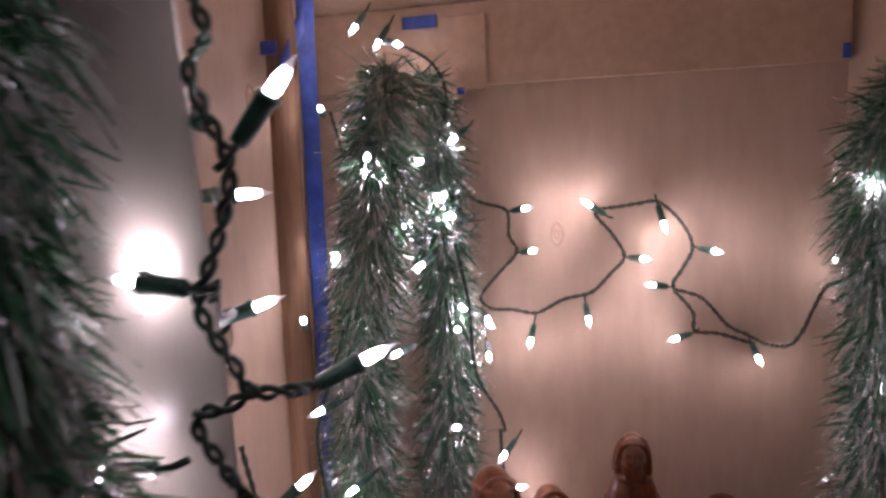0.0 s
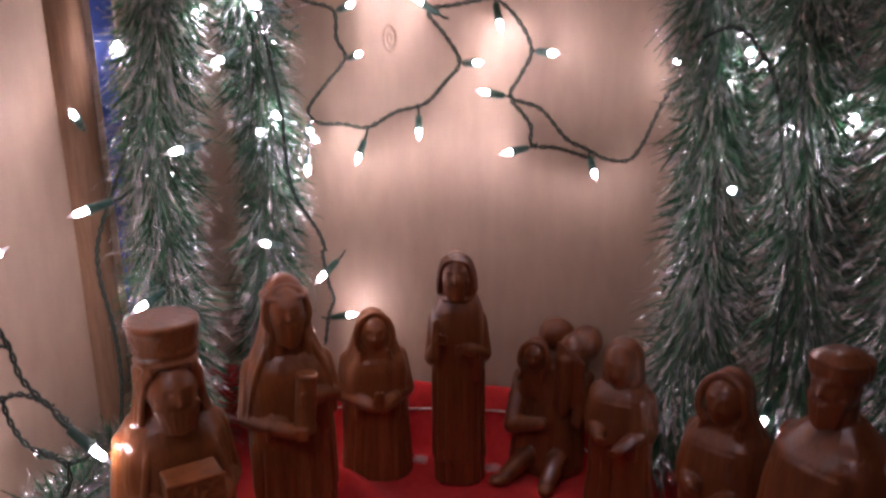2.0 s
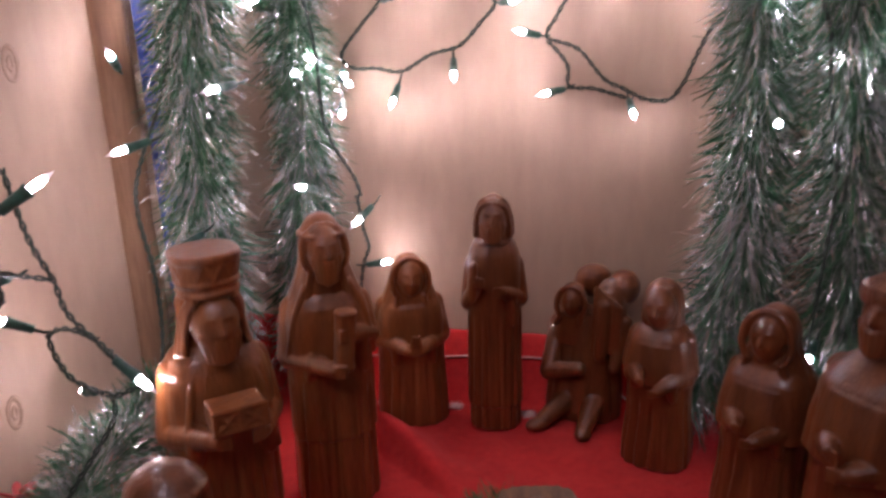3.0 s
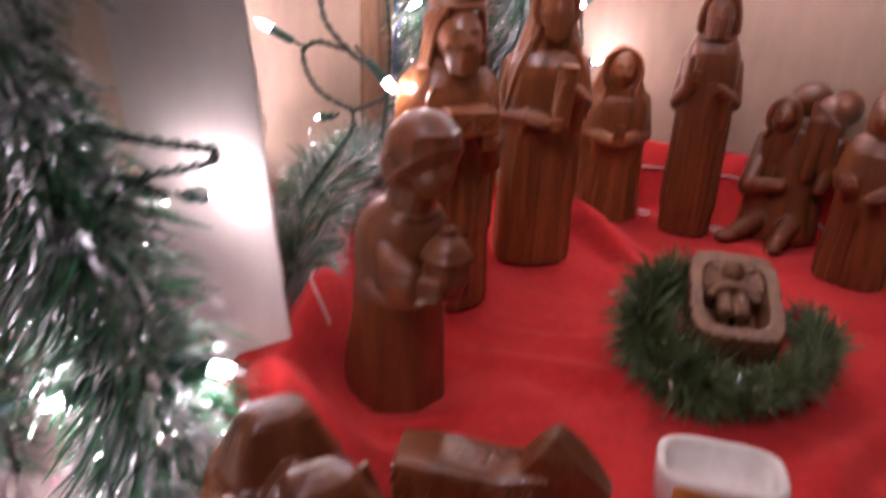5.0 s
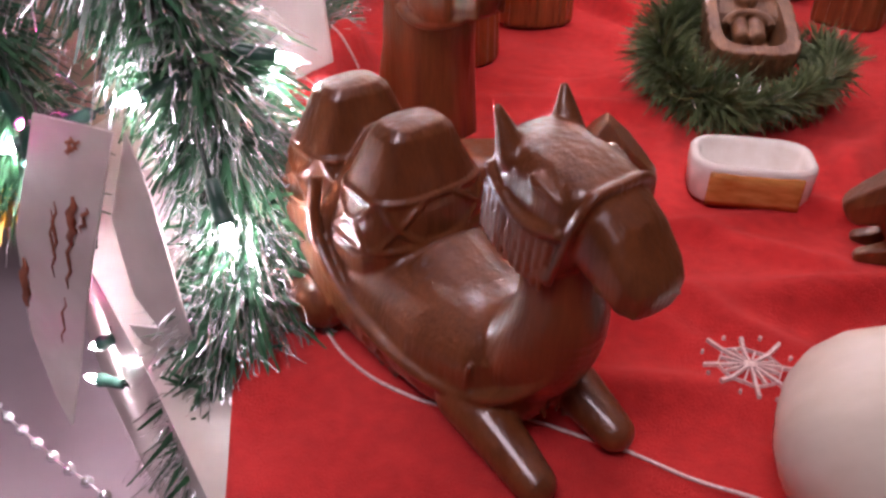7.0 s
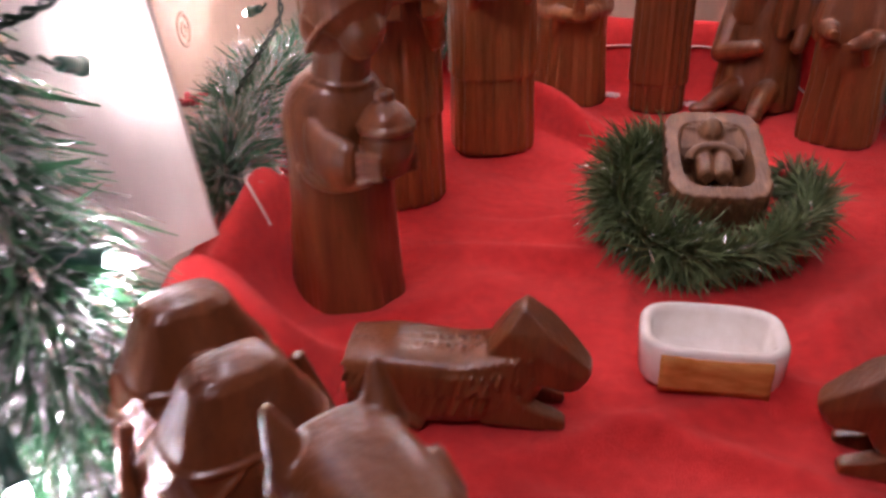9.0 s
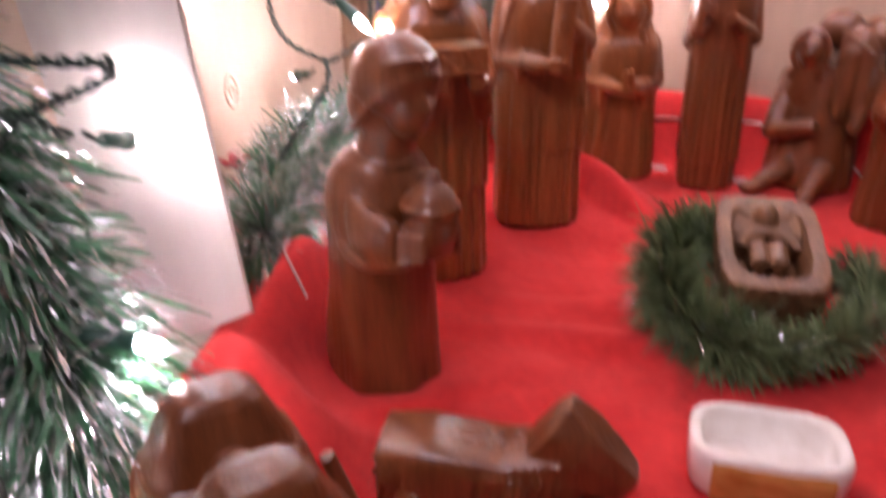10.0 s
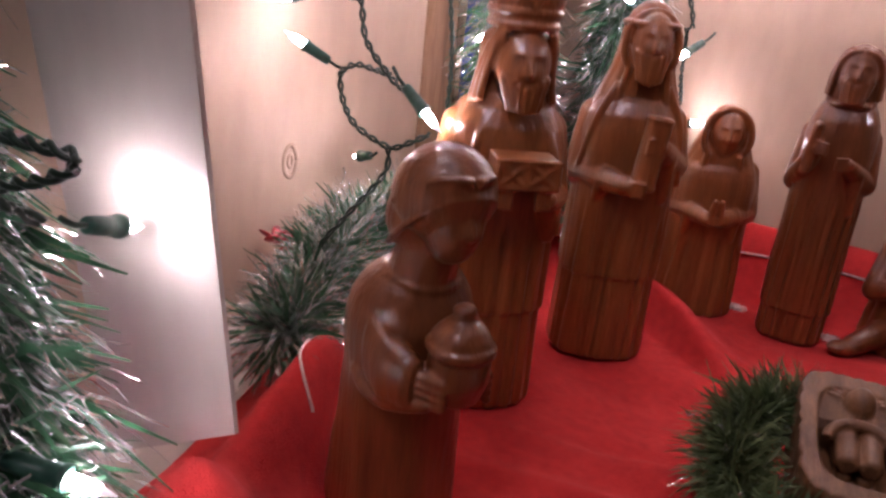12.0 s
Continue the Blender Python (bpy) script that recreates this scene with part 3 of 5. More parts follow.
def king_turbaned():
    h = 0.183
    bm = bmesh.new()
    # one smooth mantle from the shoulders to the ground, its tail trailing behind
    zs = (0.0, 0.012, 0.08, 0.18, 0.32, 0.46, 0.53, 0.60, 0.65, 0.69, 0.715, 0.73)
    rx = (0.0290, 0.0293, 0.0286, 0.0280, 0.0278, 0.0284, 0.0290, 0.0285, 0.0262, 0.0220, 0.0165, 0.0110)
    fr = (0.0270, 0.0272, 0.0265, 0.0258, 0.0255, 0.0262, 0.0268, 0.0262, 0.0245, 0.0210, 0.0165, 0.0120)
    bk = (0.0560, 0.0555, 0.0480, 0.0410, 0.0330, 0.0275, 0.0275, 0.0265, 0.0235, 0.0190, 0.0140, 0.0100)
    rings = []
    for k in range(61):
        f = 0.73 * k / 60
        a, b0, b1 = (float(np.interp(f, zs, v)) for v in (rx, fr, bk))
        ring = []
        for i in range(96):
            q = 2 * math.pi * i / 96
            b = b1 if math.sin(q) > 0 else b0
            fold = 1 + 0.030 * math.sin(7 * q + 1.3 + 2.0 * f) * (1 - smooth_step(0.18, 0.46, f)) + 0.022 * noise.noise(Vector((math.cos(q) * 2.2, math.sin(q) * 2.2, f * 7)))
            ring.append((a * math.cos(q) * fold, b * math.sin(q) * fold, f * h))
        rings.append(ring)
    loft(bm, rings)
    c, r = (0, -0.0230, 0.876 * h), 0.0158
    head(bm, (0, c[1] - 0.0015, c[2] - 0.0025), r, 0.0, 1.12)
    limb(bm, (0, c[1] + 0.018, c[2] - 0.036), (0, c[1] + 0.007, c[2]), 0.0150, 0.0128)
    # wrapped head cloth, low at the nape, with a rolled brim and a fold over the brow
    blob(bm, (0, c[1] + 0.0062, c[2] + 0.0066), (0.0205, 0.0228, 0.0202), -24, 0, 0, 40)
    blob(bm, (0, c[1] + 0.0140, c[2] - 0.0050), (0.0192, 0.0172, 0.0180), -10, 0, 0, 30)
    for s in (-1, 1):
        tube(bm, spline([(0, c[1] - 0.0155, c[2] + 0.0105), (s * 0.0100, c[1] - 0.0125, c[2] + 0.0085), (s * 0.0168, c[1] - 0.004, c[2] + 0.0015), (s * 0.0190, c[1] + 0.0075, c[2] - 0.0085), (s * 0.0160, c[1] + 0.0190, c[2] - 0.0170)], 8), 0.0015, 10)
        tube(bm, spline([(s * 0.001, c[1] - 0.0155, c[2] + 0.0165), (s * 0.0110, c[1] - 0.0100, c[2] + 0.0165), (s * 0.0180, c[1] + 0.001, c[2] + 0.0110), (s * 0.0202, c[1] + 0.0125, c[2] + 0.0025)], 8), lambda t: 0.0021 - 0.0014 * t, 10)
    # collar standing round the neck
    tube(bm, [(0.0150 * math.cos(q), -0.006 + 0.0150 * math.sin(q), 0.708 * h + 0.003 * math.sin(q)) for q in (2 * math.pi * i / 24 for i in range(25))], 0.0019, 8)
    for s in (-1, 1):
        # broad sleeve that widens into a cuff under the jar, with a worn ridge along its hem
        loft(bm, [[(p.x + a * math.cos(q) * 0.75, p.y + a * math.cos(q) * 0.35, p.z + b * math.sin(q)) for q in (2 * math.pi * i / 24 for i in range(24))] for p, a, b in
                  ((Vector((s * 0.0195, -0.002, 0.585 * h)), 0.006, 0.012), (Vector((s * 0.0220, -0.010, 0.545 * h)), 0.0095, 0.0165), (Vector((s * 0.0205, -0.022, 0.515 * h)), 0.0100, 0.0155), (Vector((s * 0.0165, -0.033, 0.515 * h)), 0.0092, 0.0125), (Vector((s * 0.0150, -0.036, 0.515 * h)), 0.0070, 0.0100))])
        tube(bm, spline([(s * 0.0262, -0.004, 0.485 * h), (s * 0.0262, -0.012, 0.458 * h), (s * 0.0232, -0.0235, 0.448 * h), (s * 0.0172, -0.0335, 0.460 * h), (s * 0.0120, -0.041, 0.478 * h)], 8), 0.0036, 10)
        for f in range(4):
            limb(bm, (s * 0.0150, -0.036, 0.515 * h + (f - 1.8) * 0.0036), (s * 0.0105, -0.0480, 0.520 * h + (f - 1.8) * 0.0036), 0.0026, 0.0019, 8)
    loft(bm, [ring_of(z + 0.092 * h, 0, -0.041, q * 0.84, q * 0.84, 40) for z, q in ((0.375 * h, 0.006), (0.39 * h, 0.0105), (0.44 * h, 0.0140), (0.485 * h, 0.0147), (0.50 * h, 0.0140), (0.507 * h, 0.0162), (0.525 * h, 0.0164), (0.531 * h, 0.0146), (0.545 * h, 0.0136), (0.562 * h, 0.0112), (0.576 * h, 0.0080), (0.584 * h, 0.0056), (0.592 * h, 0.0054), (0.602 * h, 0.0056), (0.611 * h, 0.0046), (0.616 * h, 0.002))])
    carved("turbaned_king_statue", (-0.098, -0.461), 66, bm, "carved wood king in a turban holding a lidded jar")


def mary():
    h, w, d = 0.175, 0.066, 0.054
    bm = bmesh.new()
    robe(bm, h, w, d, 7, 7, 0.44, 1.02, 0.0)
    c, r = (0, -0.013, 0.858 * h), 0.0168
    head(bm, c, r)
    limb(bm, (0, -0.003, 0.72 * h), (0, -0.005, c[2]), 0.011, 0.011)
    hood(bm, c, r, 0.52 * h, 0.0185, 0.006, 1.34, 12, 0.04, 0.10, 0.52)
    edge_roll(bm, c, r, c[2] - r * 2.4, 0.17)
    for s in (-1, 1):
        sleeve(bm, h, w, s, (s * 0.007, -0.038, 0.50 * h), 0.14, 0.054, 0.50)
        limb(bm, (s * 0.0032, -0.040, 0.49 * h), (s * 0.0024, -0.046, 0.59 * h), 0.0045, 0.0022, 8)
    tube(bm, [(0.012 * math.cos(q), -0.007 + 0.012 * math.sin(q), 0.70 * h) for q in (2 * math.pi * i / 24 for i in range(25))], 0.0022, 8)
    carved("praying_woman_statue", (-0.082, -0.078), 24, bm, "carved wood woman in a veil with folded palms", material=WOOD_WARM)


def joseph():
    h, w, d = 0.237, 0.052, 0.048
    bm = bmesh.new()
    robe(bm, h * 1.055, w, d, 11, 8, 0.52, 1.0, 0.10, 0.01)
    c, r = (0, -0.012, 0.880 * h), 0.0162
    head(bm, c, r, 0.22, 1.2)
    limb(bm, (0, -0.003, 0.74 * h), (0, -0.005, c[2]), 0.012, 0.011)
    hood(bm, c, r, c[2] - r * 1.35, 0.0012, 0.001, 1.28, 30, 0.10, 0.5, 0.56, 0.98, 1.4)
    for s in (-1, 1):
        for k in range(3):
            tube(bm, spline([(s * (0.001 + 0.003 * k), c[1] - r * (0.50 - 0.35 * k), c[2] + r * (0.98 + 0.05 * k)), (s * (0.0105 + 0.001 * k), c[1] - r * (0.42 - 0.35 * k), c[2] + r * 0.75), (s * (0.0150 + 0.0008 * k), c[1] - r * (0.20 - 0.3 * k), c[2] - r * 0.1), (s * (0.0160 + 0.0008 * k), c[1] - r * (0.12 - 0.3 * k), c[2] - r * 1.05)], 6), 0.0020, 8)
    sleeve(bm, h, w, -1, (-0.015, -0.033, 0.645 * h), 0.05, 0.038)
    sleeve(bm, h, w, 1, (0.010, -0.033, 0.615 * h), 0.17, 0.038, 0.55)
    limb(bm, (-0.018, -0.036, 0.59 * h), (-0.016, -0.037, 0.725 * h), 0.0040, 0.0040)
    tube(bm, [(0.013 * math.cos(q), -0.008 + 0.013 * math.sin(q), 0.79 * h) for q in (2 * math.pi * i / 24 for i in range(25))], 0.0022, 8)
    carved("tall_man_statue", (0.0, -0.072), 8, bm, "tall carved dark wood man with staff stub")


def shepherd(at, rz, h, label, hat="hood", wide=0.066):
    w, d = wide, wide * 0.86
    bm = bmesh.new()
    robe(bm, h, w, d, int(h * 1000), 7, 0.42, 1.06)
    r = 0.0172
    c = (0, -0.010, h - r * 1.4)
    head(bm, c, r, 0.35 if hat == "cap" else 0, 1.12)
    limb(bm, (0, -0.003, 0.70 * h), (0, -0.005, c[2]), 0.012, 0.011)
    if hat == "hood":
        hood(bm, c, r, 0.66 * h, 0.012, 0.006, 1.36, 12, 0.05, 0.42, 0.54)
        edge_roll(bm, c, r, c[2] - r * 1.6, 0.18)
    elif hat == "hair":
        hood(bm, c, r, c[2] - r * 0.9, 0.001, 0.001, 1.36, 24, 0.07, 0.5)
    else:
        loft(bm, [ring_of(z, 0, c[1] + 0.003, q, q, 40, 0.03, 16) for z, q in ((c[2] + r * 0.40, 0.0158), (c[2] + r * 0.46, 0.0172), (c[2] + r * 0.75, 0.0178), (c[2] + r * 1.05, 0.0172), (h - 0.004, 0.0140), (h - 0.001, 0.009), (h, 0.004))])
    # short cape with a cut edge
    loft(bm, [ring_of(z * h, 0, -0.001, w / 2 * q, d / 2 * q, 64, 0.03, 14) for z, q in ((0.47, 1.06), (0.48, 1.10), (0.58, 1.04), (0.68, 0.92), (0.74, 0.6))])
    sleeve(bm, h, w, -1, (-0.008, -0.038, 0.54 * h), 0.10, 0.05)
    sleeve(bm, h, w, 1, (0.009, -0.040, 0.50 * h), 0.13, 0.05)
    return carved("shepherd_statue", at, rz, bm, label)


def seated_shepherd():
    bm = bmesh.new()
    loft(bm, [ring_of(z, 0, y, rx, ry, 80, 0.07, 10) for z, y, rx, ry in ((0, 0.0, 0.036, 0.032), (0.01, 0.0, 0.037, 0.033), (0.05, 0.002, 0.033, 0.028), (0.085, 0.004, 0.028, 0.023), (0.105, 0.003, 0.018, 0.016))])
    c, r = (-0.012, -0.014, 0.118), 0.0135
    head(bm, c, r)
    hood(bm, c, r, 0.075, 0.008, 0.004, 1.3, 10)
    edge_roll(bm, c, r, 0.095, 0.2)
    limb(bm, (-0.012, -0.02, 0.02), (-0.03, -0.050, 0.008), 0.012, 0.008)
    limb(bm, (0.014, -0.02, 0.02), (0.010, -0.056, 0.008), 0.012, 0.008)
    blob(bm, (-0.034, -0.056, 0.006), (0.013, 0.008, 0.006), 0, 0, 40)
    blob(bm, (0.010, -0.060, 0.006), (0.008, 0.012, 0.006))
    limb(bm, (-0.026, 0, 0.09), (-0.03, -0.028, 0.05), 0.010, 0.009)
    limb(bm, (-0.03, -0.028, 0.05), (0.0, -0.034, 0.058), 0.009, 0.007)
    blob(bm, (0.024, -0.004, 0.116), (0.016, 0.018, 0.026))
    blob(bm, (0.034, 0.006, 0.130), (0.016, 0.018, 0.017))
    blob(bm, (0.004, 0.014, 0.132), (0.019, 0.014, 0.017))
    for k in range(9):
        limb(bm, (0.012 + 0.003 * k, -0.018 - 0.0006 * k, 0.135 - 0.002 * k), (0.010 + 0.003 * k, -0.024, 0.075), 0.0024, 0.002, 6)
    limb(bm, (0.020, -0.016, 0.118), (0.018, -0.026, 0.070), 0.010, 0.006)
    limb(bm, (0.038, -0.010, 0.10), (0.032, -0.026, 0.06), 0.008, 0.006)
    carved("seated_shepherd_statue", (0.083, -0.030), -6, bm, "carved wood seated shepherd with a lamb on the shoulder")


def camel():
    bm = bmesh.new()
    sq = lambda v, p: math.copysign(abs(v) ** p, v)
    rings = []
    for x, z, ry, rz in ((-0.104, 0.036, 0.010, 0.014), (-0.100, 0.037, 0.021, 0.026), (-0.085, 0.037, 0.030, 0.035), (-0.055, 0.034, 0.035, 0.034), (-0.02, 0.030, 0.035, 0.030), (0.01, 0.028, 0.032, 0.028), (0.032, 0.029, 0.026, 0.026), (0.046, 0.031, 0.016, 0.019), (0.052, 0.032, 0.007, 0.009)):
        rings.append([(x, ry * sq(math.cos(q), 0.85), z + rz * sq(math.sin(q), 0.85)) for q in (2 * math.pi * i / 48 for i in range(48))])
    loft(bm, rings)
    # two humps under corded bundles
    for hx, top in ((-0.077, 0.104), (-0.034, 0.103)):
        loft(bm, [[(hx + 0.002 * (z - 0.05) / 0.05 + a * sq(math.cos(q), 0.62), b * sq(math.sin(q), 0.62), z) for q in (2 * math.pi * i / 40 for i in range(40))]
                  for z, a, b in ((0.04, 0.0205, 0.031), (0.056, 0.0215, 0.032), (0.060, 0.0205, 0.030), (0.072, 0.0195, 0.027), (0.085, 0.0155, 0.0215), (top - 0.012, 0.0133, 0.0182), (top - 0.005, 0.0110, 0.0152), (top - 0.0015, 0.0082, 0.0115), (top, 0.003, 0.005))])
        def skin(deg, z, hx=hx):
            q = radians(deg)
            a, b = float(np.interp(z, (0.056, 0.060, 0.072, 0.085), (0.0215, 0.0207, 0.0197, 0.0157))), float(np.interp(z, (0.056, 0.060, 0.072, 0.085), (0.032, 0.0302, 0.0272, 0.0217)))
            return (hx + 0.002 * (z - 0.05) / 0.05 + a * sq(math.cos(q), 0.62), b * sq(math.sin(q), 0.62), z)
        for q0 in range(0, 360, 60):
            tube(bm, [skin(q0 + 8 + 44 * i / 10, 0.060 + 0.0016 * i) for i in range(11)], 0.0012, 6)
            tube(bm, [skin(q0 + 52 - 44 * i / 10, 0.060 + 0.0016 * i) for i in range(11)], 0.0012, 6)
        for z in (0.0590, 0.0775):
            tube(bm, [skin(6 * i, z) for i in range(61)], 0.0012, 6)
    limb(bm, (-0.0555, 0.030, 0.050), (-0.0555, 0.0, 0.086), 0.006, 0.005)
    limb(bm, (-0.0555, -0.030, 0.050), (-0.0555, 0.0, 0.086), 0.006, 0.005)
    # the girth band from the back round to the chest
    for s in (-1, 1):
        tube(bm, spline([(-0.056, s * 0.029, 0.076), (-0.051, s * 0.0345, 0.056), (-0.03, s * 0.0365, 0.040), (0.0, s * 0.0345, 0.030), (0.025, s * 0.0275, 0.026), (0.044, s * 0.0190, 0.031), (0.0575, s * 0.0100, 0.046), (0.0630, s * 0.003, 0.064)], 8), 0.0029, 10)
        # hair strokes along the flank and chest
        for k in range(16):
            x = -0.09 + 0.009 * k
            y = 0.0345 if x < -0.01 else 0.0345 - (x + 0.01) * 0.33
            limb(bm, (x, s * y, 0.022), (x + 0.004, s * (y - 0.006), 0.008), 0.0011, 0.0008, 6)
    # neck
    tube(bm, spline([(-0.012, 0, 0.038), (0.018, 0, 0.034), (0.040, 0, 0.042), (0.051, 0, 0.062), (0.051, 0, 0.082), (0.049, 0, 0.098)], 8), lambda t: 0.026 - 0.012 * min(1, t * 1.35), 28)
    m = Matrix.Translation((0.036, 0.0, 0.117)) @ pose(0, 0, 0, 0, 12, 0)
    # a deep-jawed head with a flat brow and a long square muzzle that droops
    rings = []
    for x, ry, hi, lo in ((-0.0095, 0.007, 0.002, -0.018), (-0.006, 0.0130, 0.0068, -0.026), (0.004, 0.0160, 0.0092, -0.031), (0.016, 0.0168, 0.0100, -0.0315), (0.026, 0.0164, 0.0098, -0.029), (0.0295, 0.0150, 0.0092, -0.0245), (0.0325, 0.0130, 0.0075, -0.0185), (0.042, 0.0126, 0.0030, -0.0198), (0.050, 0.0120, -0.0035, -0.0212), (0.0545, 0.0095, -0.0075, -0.0200), (0.0563, 0.0055, -0.0105, -0.0175)):
        rings.append([(x, ry * sq(math.cos(q), 0.62), (hi + lo) / 2 + (hi - lo) / 2 * sq(math.sin(q), 0.62)) for q in (2 * math.pi * i / 40 for i in range(40))])
    loft(bm, rings, m)
    for s in (-1, 1):
        # pointed ears, and a brow ridge over each eye
        limb(bm, m @ Vector((-0.0005, s * 0.0108, 0.002)), m @ Vector((-0.0080, s * 0.0130, 0.0132)), 0.0064, 0.0016, 12, 0.8)
        limb(bm, m @ Vector((0.014, s * 0.0150, 0.0040)), m @ Vector((0.0235, s * 0.0148, 0.0028)), 0.0024, 0.0015, 8)
        # halter: cheek band and noseband
        tube(bm, spline([m @ Vector((-0.0070, s * 0.0130, -0.0055)), m @ Vector((0.004, s * 0.0166, -0.0080)), m @ Vector((0.016, s * 0.0176, -0.0090)), m @ Vector((0.0285, s * 0.0162, -0.0050))], 6), 0.0019, 8)
        tube(bm, spline([m @ Vector((0.0310, 0, 0.0092)), m @ Vector((0.0310, s * 0.0098, 0.0086)), m @ Vector((0.0310, s * 0.0146, 0.001)), m @ Vector((0.0300, s * 0.0152, -0.010)), m @ Vector((0.0285, s * 0.0155, -0.0245))], 6), 0.0016, 8)
        # fluted mane under the cheek band
        for k in range(11):
            x = -0.0055 + 0.0031 * k
            y = float(np.interp(x, (-0.006, 0.004, 0.016, 0.026), (0.0136, 0.0164, 0.0171, 0.0164)))
            limb(bm, m @ Vector((x, s * y, -0.0110)), m @ Vector((x + 0.001, s * (y - 0.0008), -0.0285)), 0.0012, 0.0011, 6)
        limb(bm, m @ Vector((0.042, s * 0.0124, -0.0155)), m @ Vector((0.0545, s * 0.0096, -0.0165)), 0.0009, 0.0009, 6)
        limb(bm, (0.028, s * 0.019, 0.020), (0.066, s * 0.0195, 0.0085), 0.0118, 0.0076, 20, 1.0)
        limb(bm, (-0.06, s * 0.030, 0.014), (-0.09, s * 0.033, 0.008), 0.014, 0.008)
        # flutes on the chest
        for k in range(6):
            limb(bm, (0.050 - 0.003 * k, s * (0.004 + 0.004 * k), 0.046 - 0.001 * k), (0.052 - 0.004 * k, s * (0.003 + 0.0045 * k), 0.018), 0.0012, 0.0009, 6)
    carved("camel_statue", (0.004, -0.661), -30, bm, "carved varnished wood camel lying with two humps", "statue", 0.0009)


def lying_animal(name, at, rz, label, size=0.84):
    bm = bmesh.new()
    sq = lambda v, p: math.copysign(abs(v) ** p, v)
    rings = []
    for x, z, ry, rz_ in ((-0.056, 0.022, 0.010, 0.013), (-0.053, 0.023, 0.018, 0.020), (-0.03, 0.0225, 0.0205, 0.0215), (0.005, 0.021, 0.019, 0.0195), (0.028, 0.025, 0.0165, 0.020), (0.040, 0.033, 0.0135, 0.018), (0.048, 0.038, 0.008, 0.011)):
        rings.append([(x, ry * sq(math.cos(q), 0.45), z + rz_ * sq(math.sin(q), 0.45)) for q in (2 * math.pi * i / 40 for i in range(40))])
    loft(bm, rings)
    # wedge of a head with a flat brow that slopes from the crown to the nose
    m = Matrix.Translation((0.035, 0, 0.0475)) @ pose(0, 0, 0, 0, 33, -6) @ Matrix.Scale(1.08, 4)
    loft(bm, [[(x, y, z) for y, z in ((-b, -lo), (-b, 0.2 * hi), (-a, hi), (a, hi), (b, 0.2 * hi), (b, -lo), (0.6 * b, -lo - 0.002), (-0.6 * b, -lo - 0.002))] for x, a, b, hi, lo in ((-0.013, 0.003, 0.006, 0.010, 0.008), (-0.010, 0.006, 0.0125, 0.0155, 0.014), (0.006, 0.0105, 0.0135, 0.0125, 0.014), (0.020, 0.0085, 0.0110, 0.0095, 0.011), (0.031, 0.0060, 0.0085, 0.0065, 0.008), (0.034, 0.0040, 0.0060, 0.004, 0.005))], m)
    for s in (-1, 1):
        # wedge-cut forelegs set apart, and a shallow haunch
        loft(bm, [[(x, s * 0.0105 + y, z) for y, z in ((-b, lo), (b, lo), (b, hi), (-b, hi))] for x, b, lo, hi in ((0.014, 0.0065, 0.004, 0.030), (0.026, 0.0062, 0.003, 0.023), (0.040, 0.0052, 0.001, 0.013), (0.054, 0.0042, 0.0, 0.0065), (0.0555, 0.003, 0.001, 0.005))])
        limb(bm, (-0.038, s * 0.016, 0.016), (-0.018, s * 0.0190, 0.005), 0.0075, 0.004, 10)
    rnd = random.Random(int(size * 100))
    for i in range(30):
        x = -0.050 + 0.0031 * i
        up = 0.0012 * max(0, (i - 19) * 0.48)
        for s in (-1, 1):
            j0, j1 = rnd.uniform(-0.0015, 0.0015), rnd.uniform(-0.002, 0.002)
            limb(bm, (x + j0, s * 0.003, 0.0432 + up), (x - 0.004 + j1, s * 0.0172, 0.0365 + up), 0.0008, 0.0007, 5)
            limb(bm, (x - 0.002 + j1, s * 0.0193, 0.033 + 0.5 * up), (x - 0.006 + j0, s * 0.0203, 0.023), 0.0008, 0.0007, 5)
            if i % 2:
                limb(bm, (x - 0.004 + j0, s * 0.0198, 0.021), (x - 0.008 + j1, s * 0.0200, 0.010), 0.0008, 0.0007, 5)
    for v in bm.verts:
        v.co *= size
    carved(name, at, rz, bm, label, "statue", 0.0009)


king_crowned()
king_hooded()
king_turbaned()
mary()
joseph()
seated_shepherd()
shepherd((0.152, -0.108), -16, 0.170, "carved wood kneeling shepherd in short cape", "hair", 0.056)
shepherd((0.228, -0.186), -32, 0.182, "carved wood shepherd in a hood beside the garland", "hood")
shepherd((0.280, -0.262), -46, 0.232, "carved wood bearded shepherd in a round cap", "cap", 0.078)
camel()
lying_animal("ox_statue", (-0.004, -0.531), 17, "carved wood ox lying beside the trough", 0.88)
lying_animal("sheep_statue", (0.197, -0.496), 186, "carved wood sheep lying on the red cloth", 0.80)


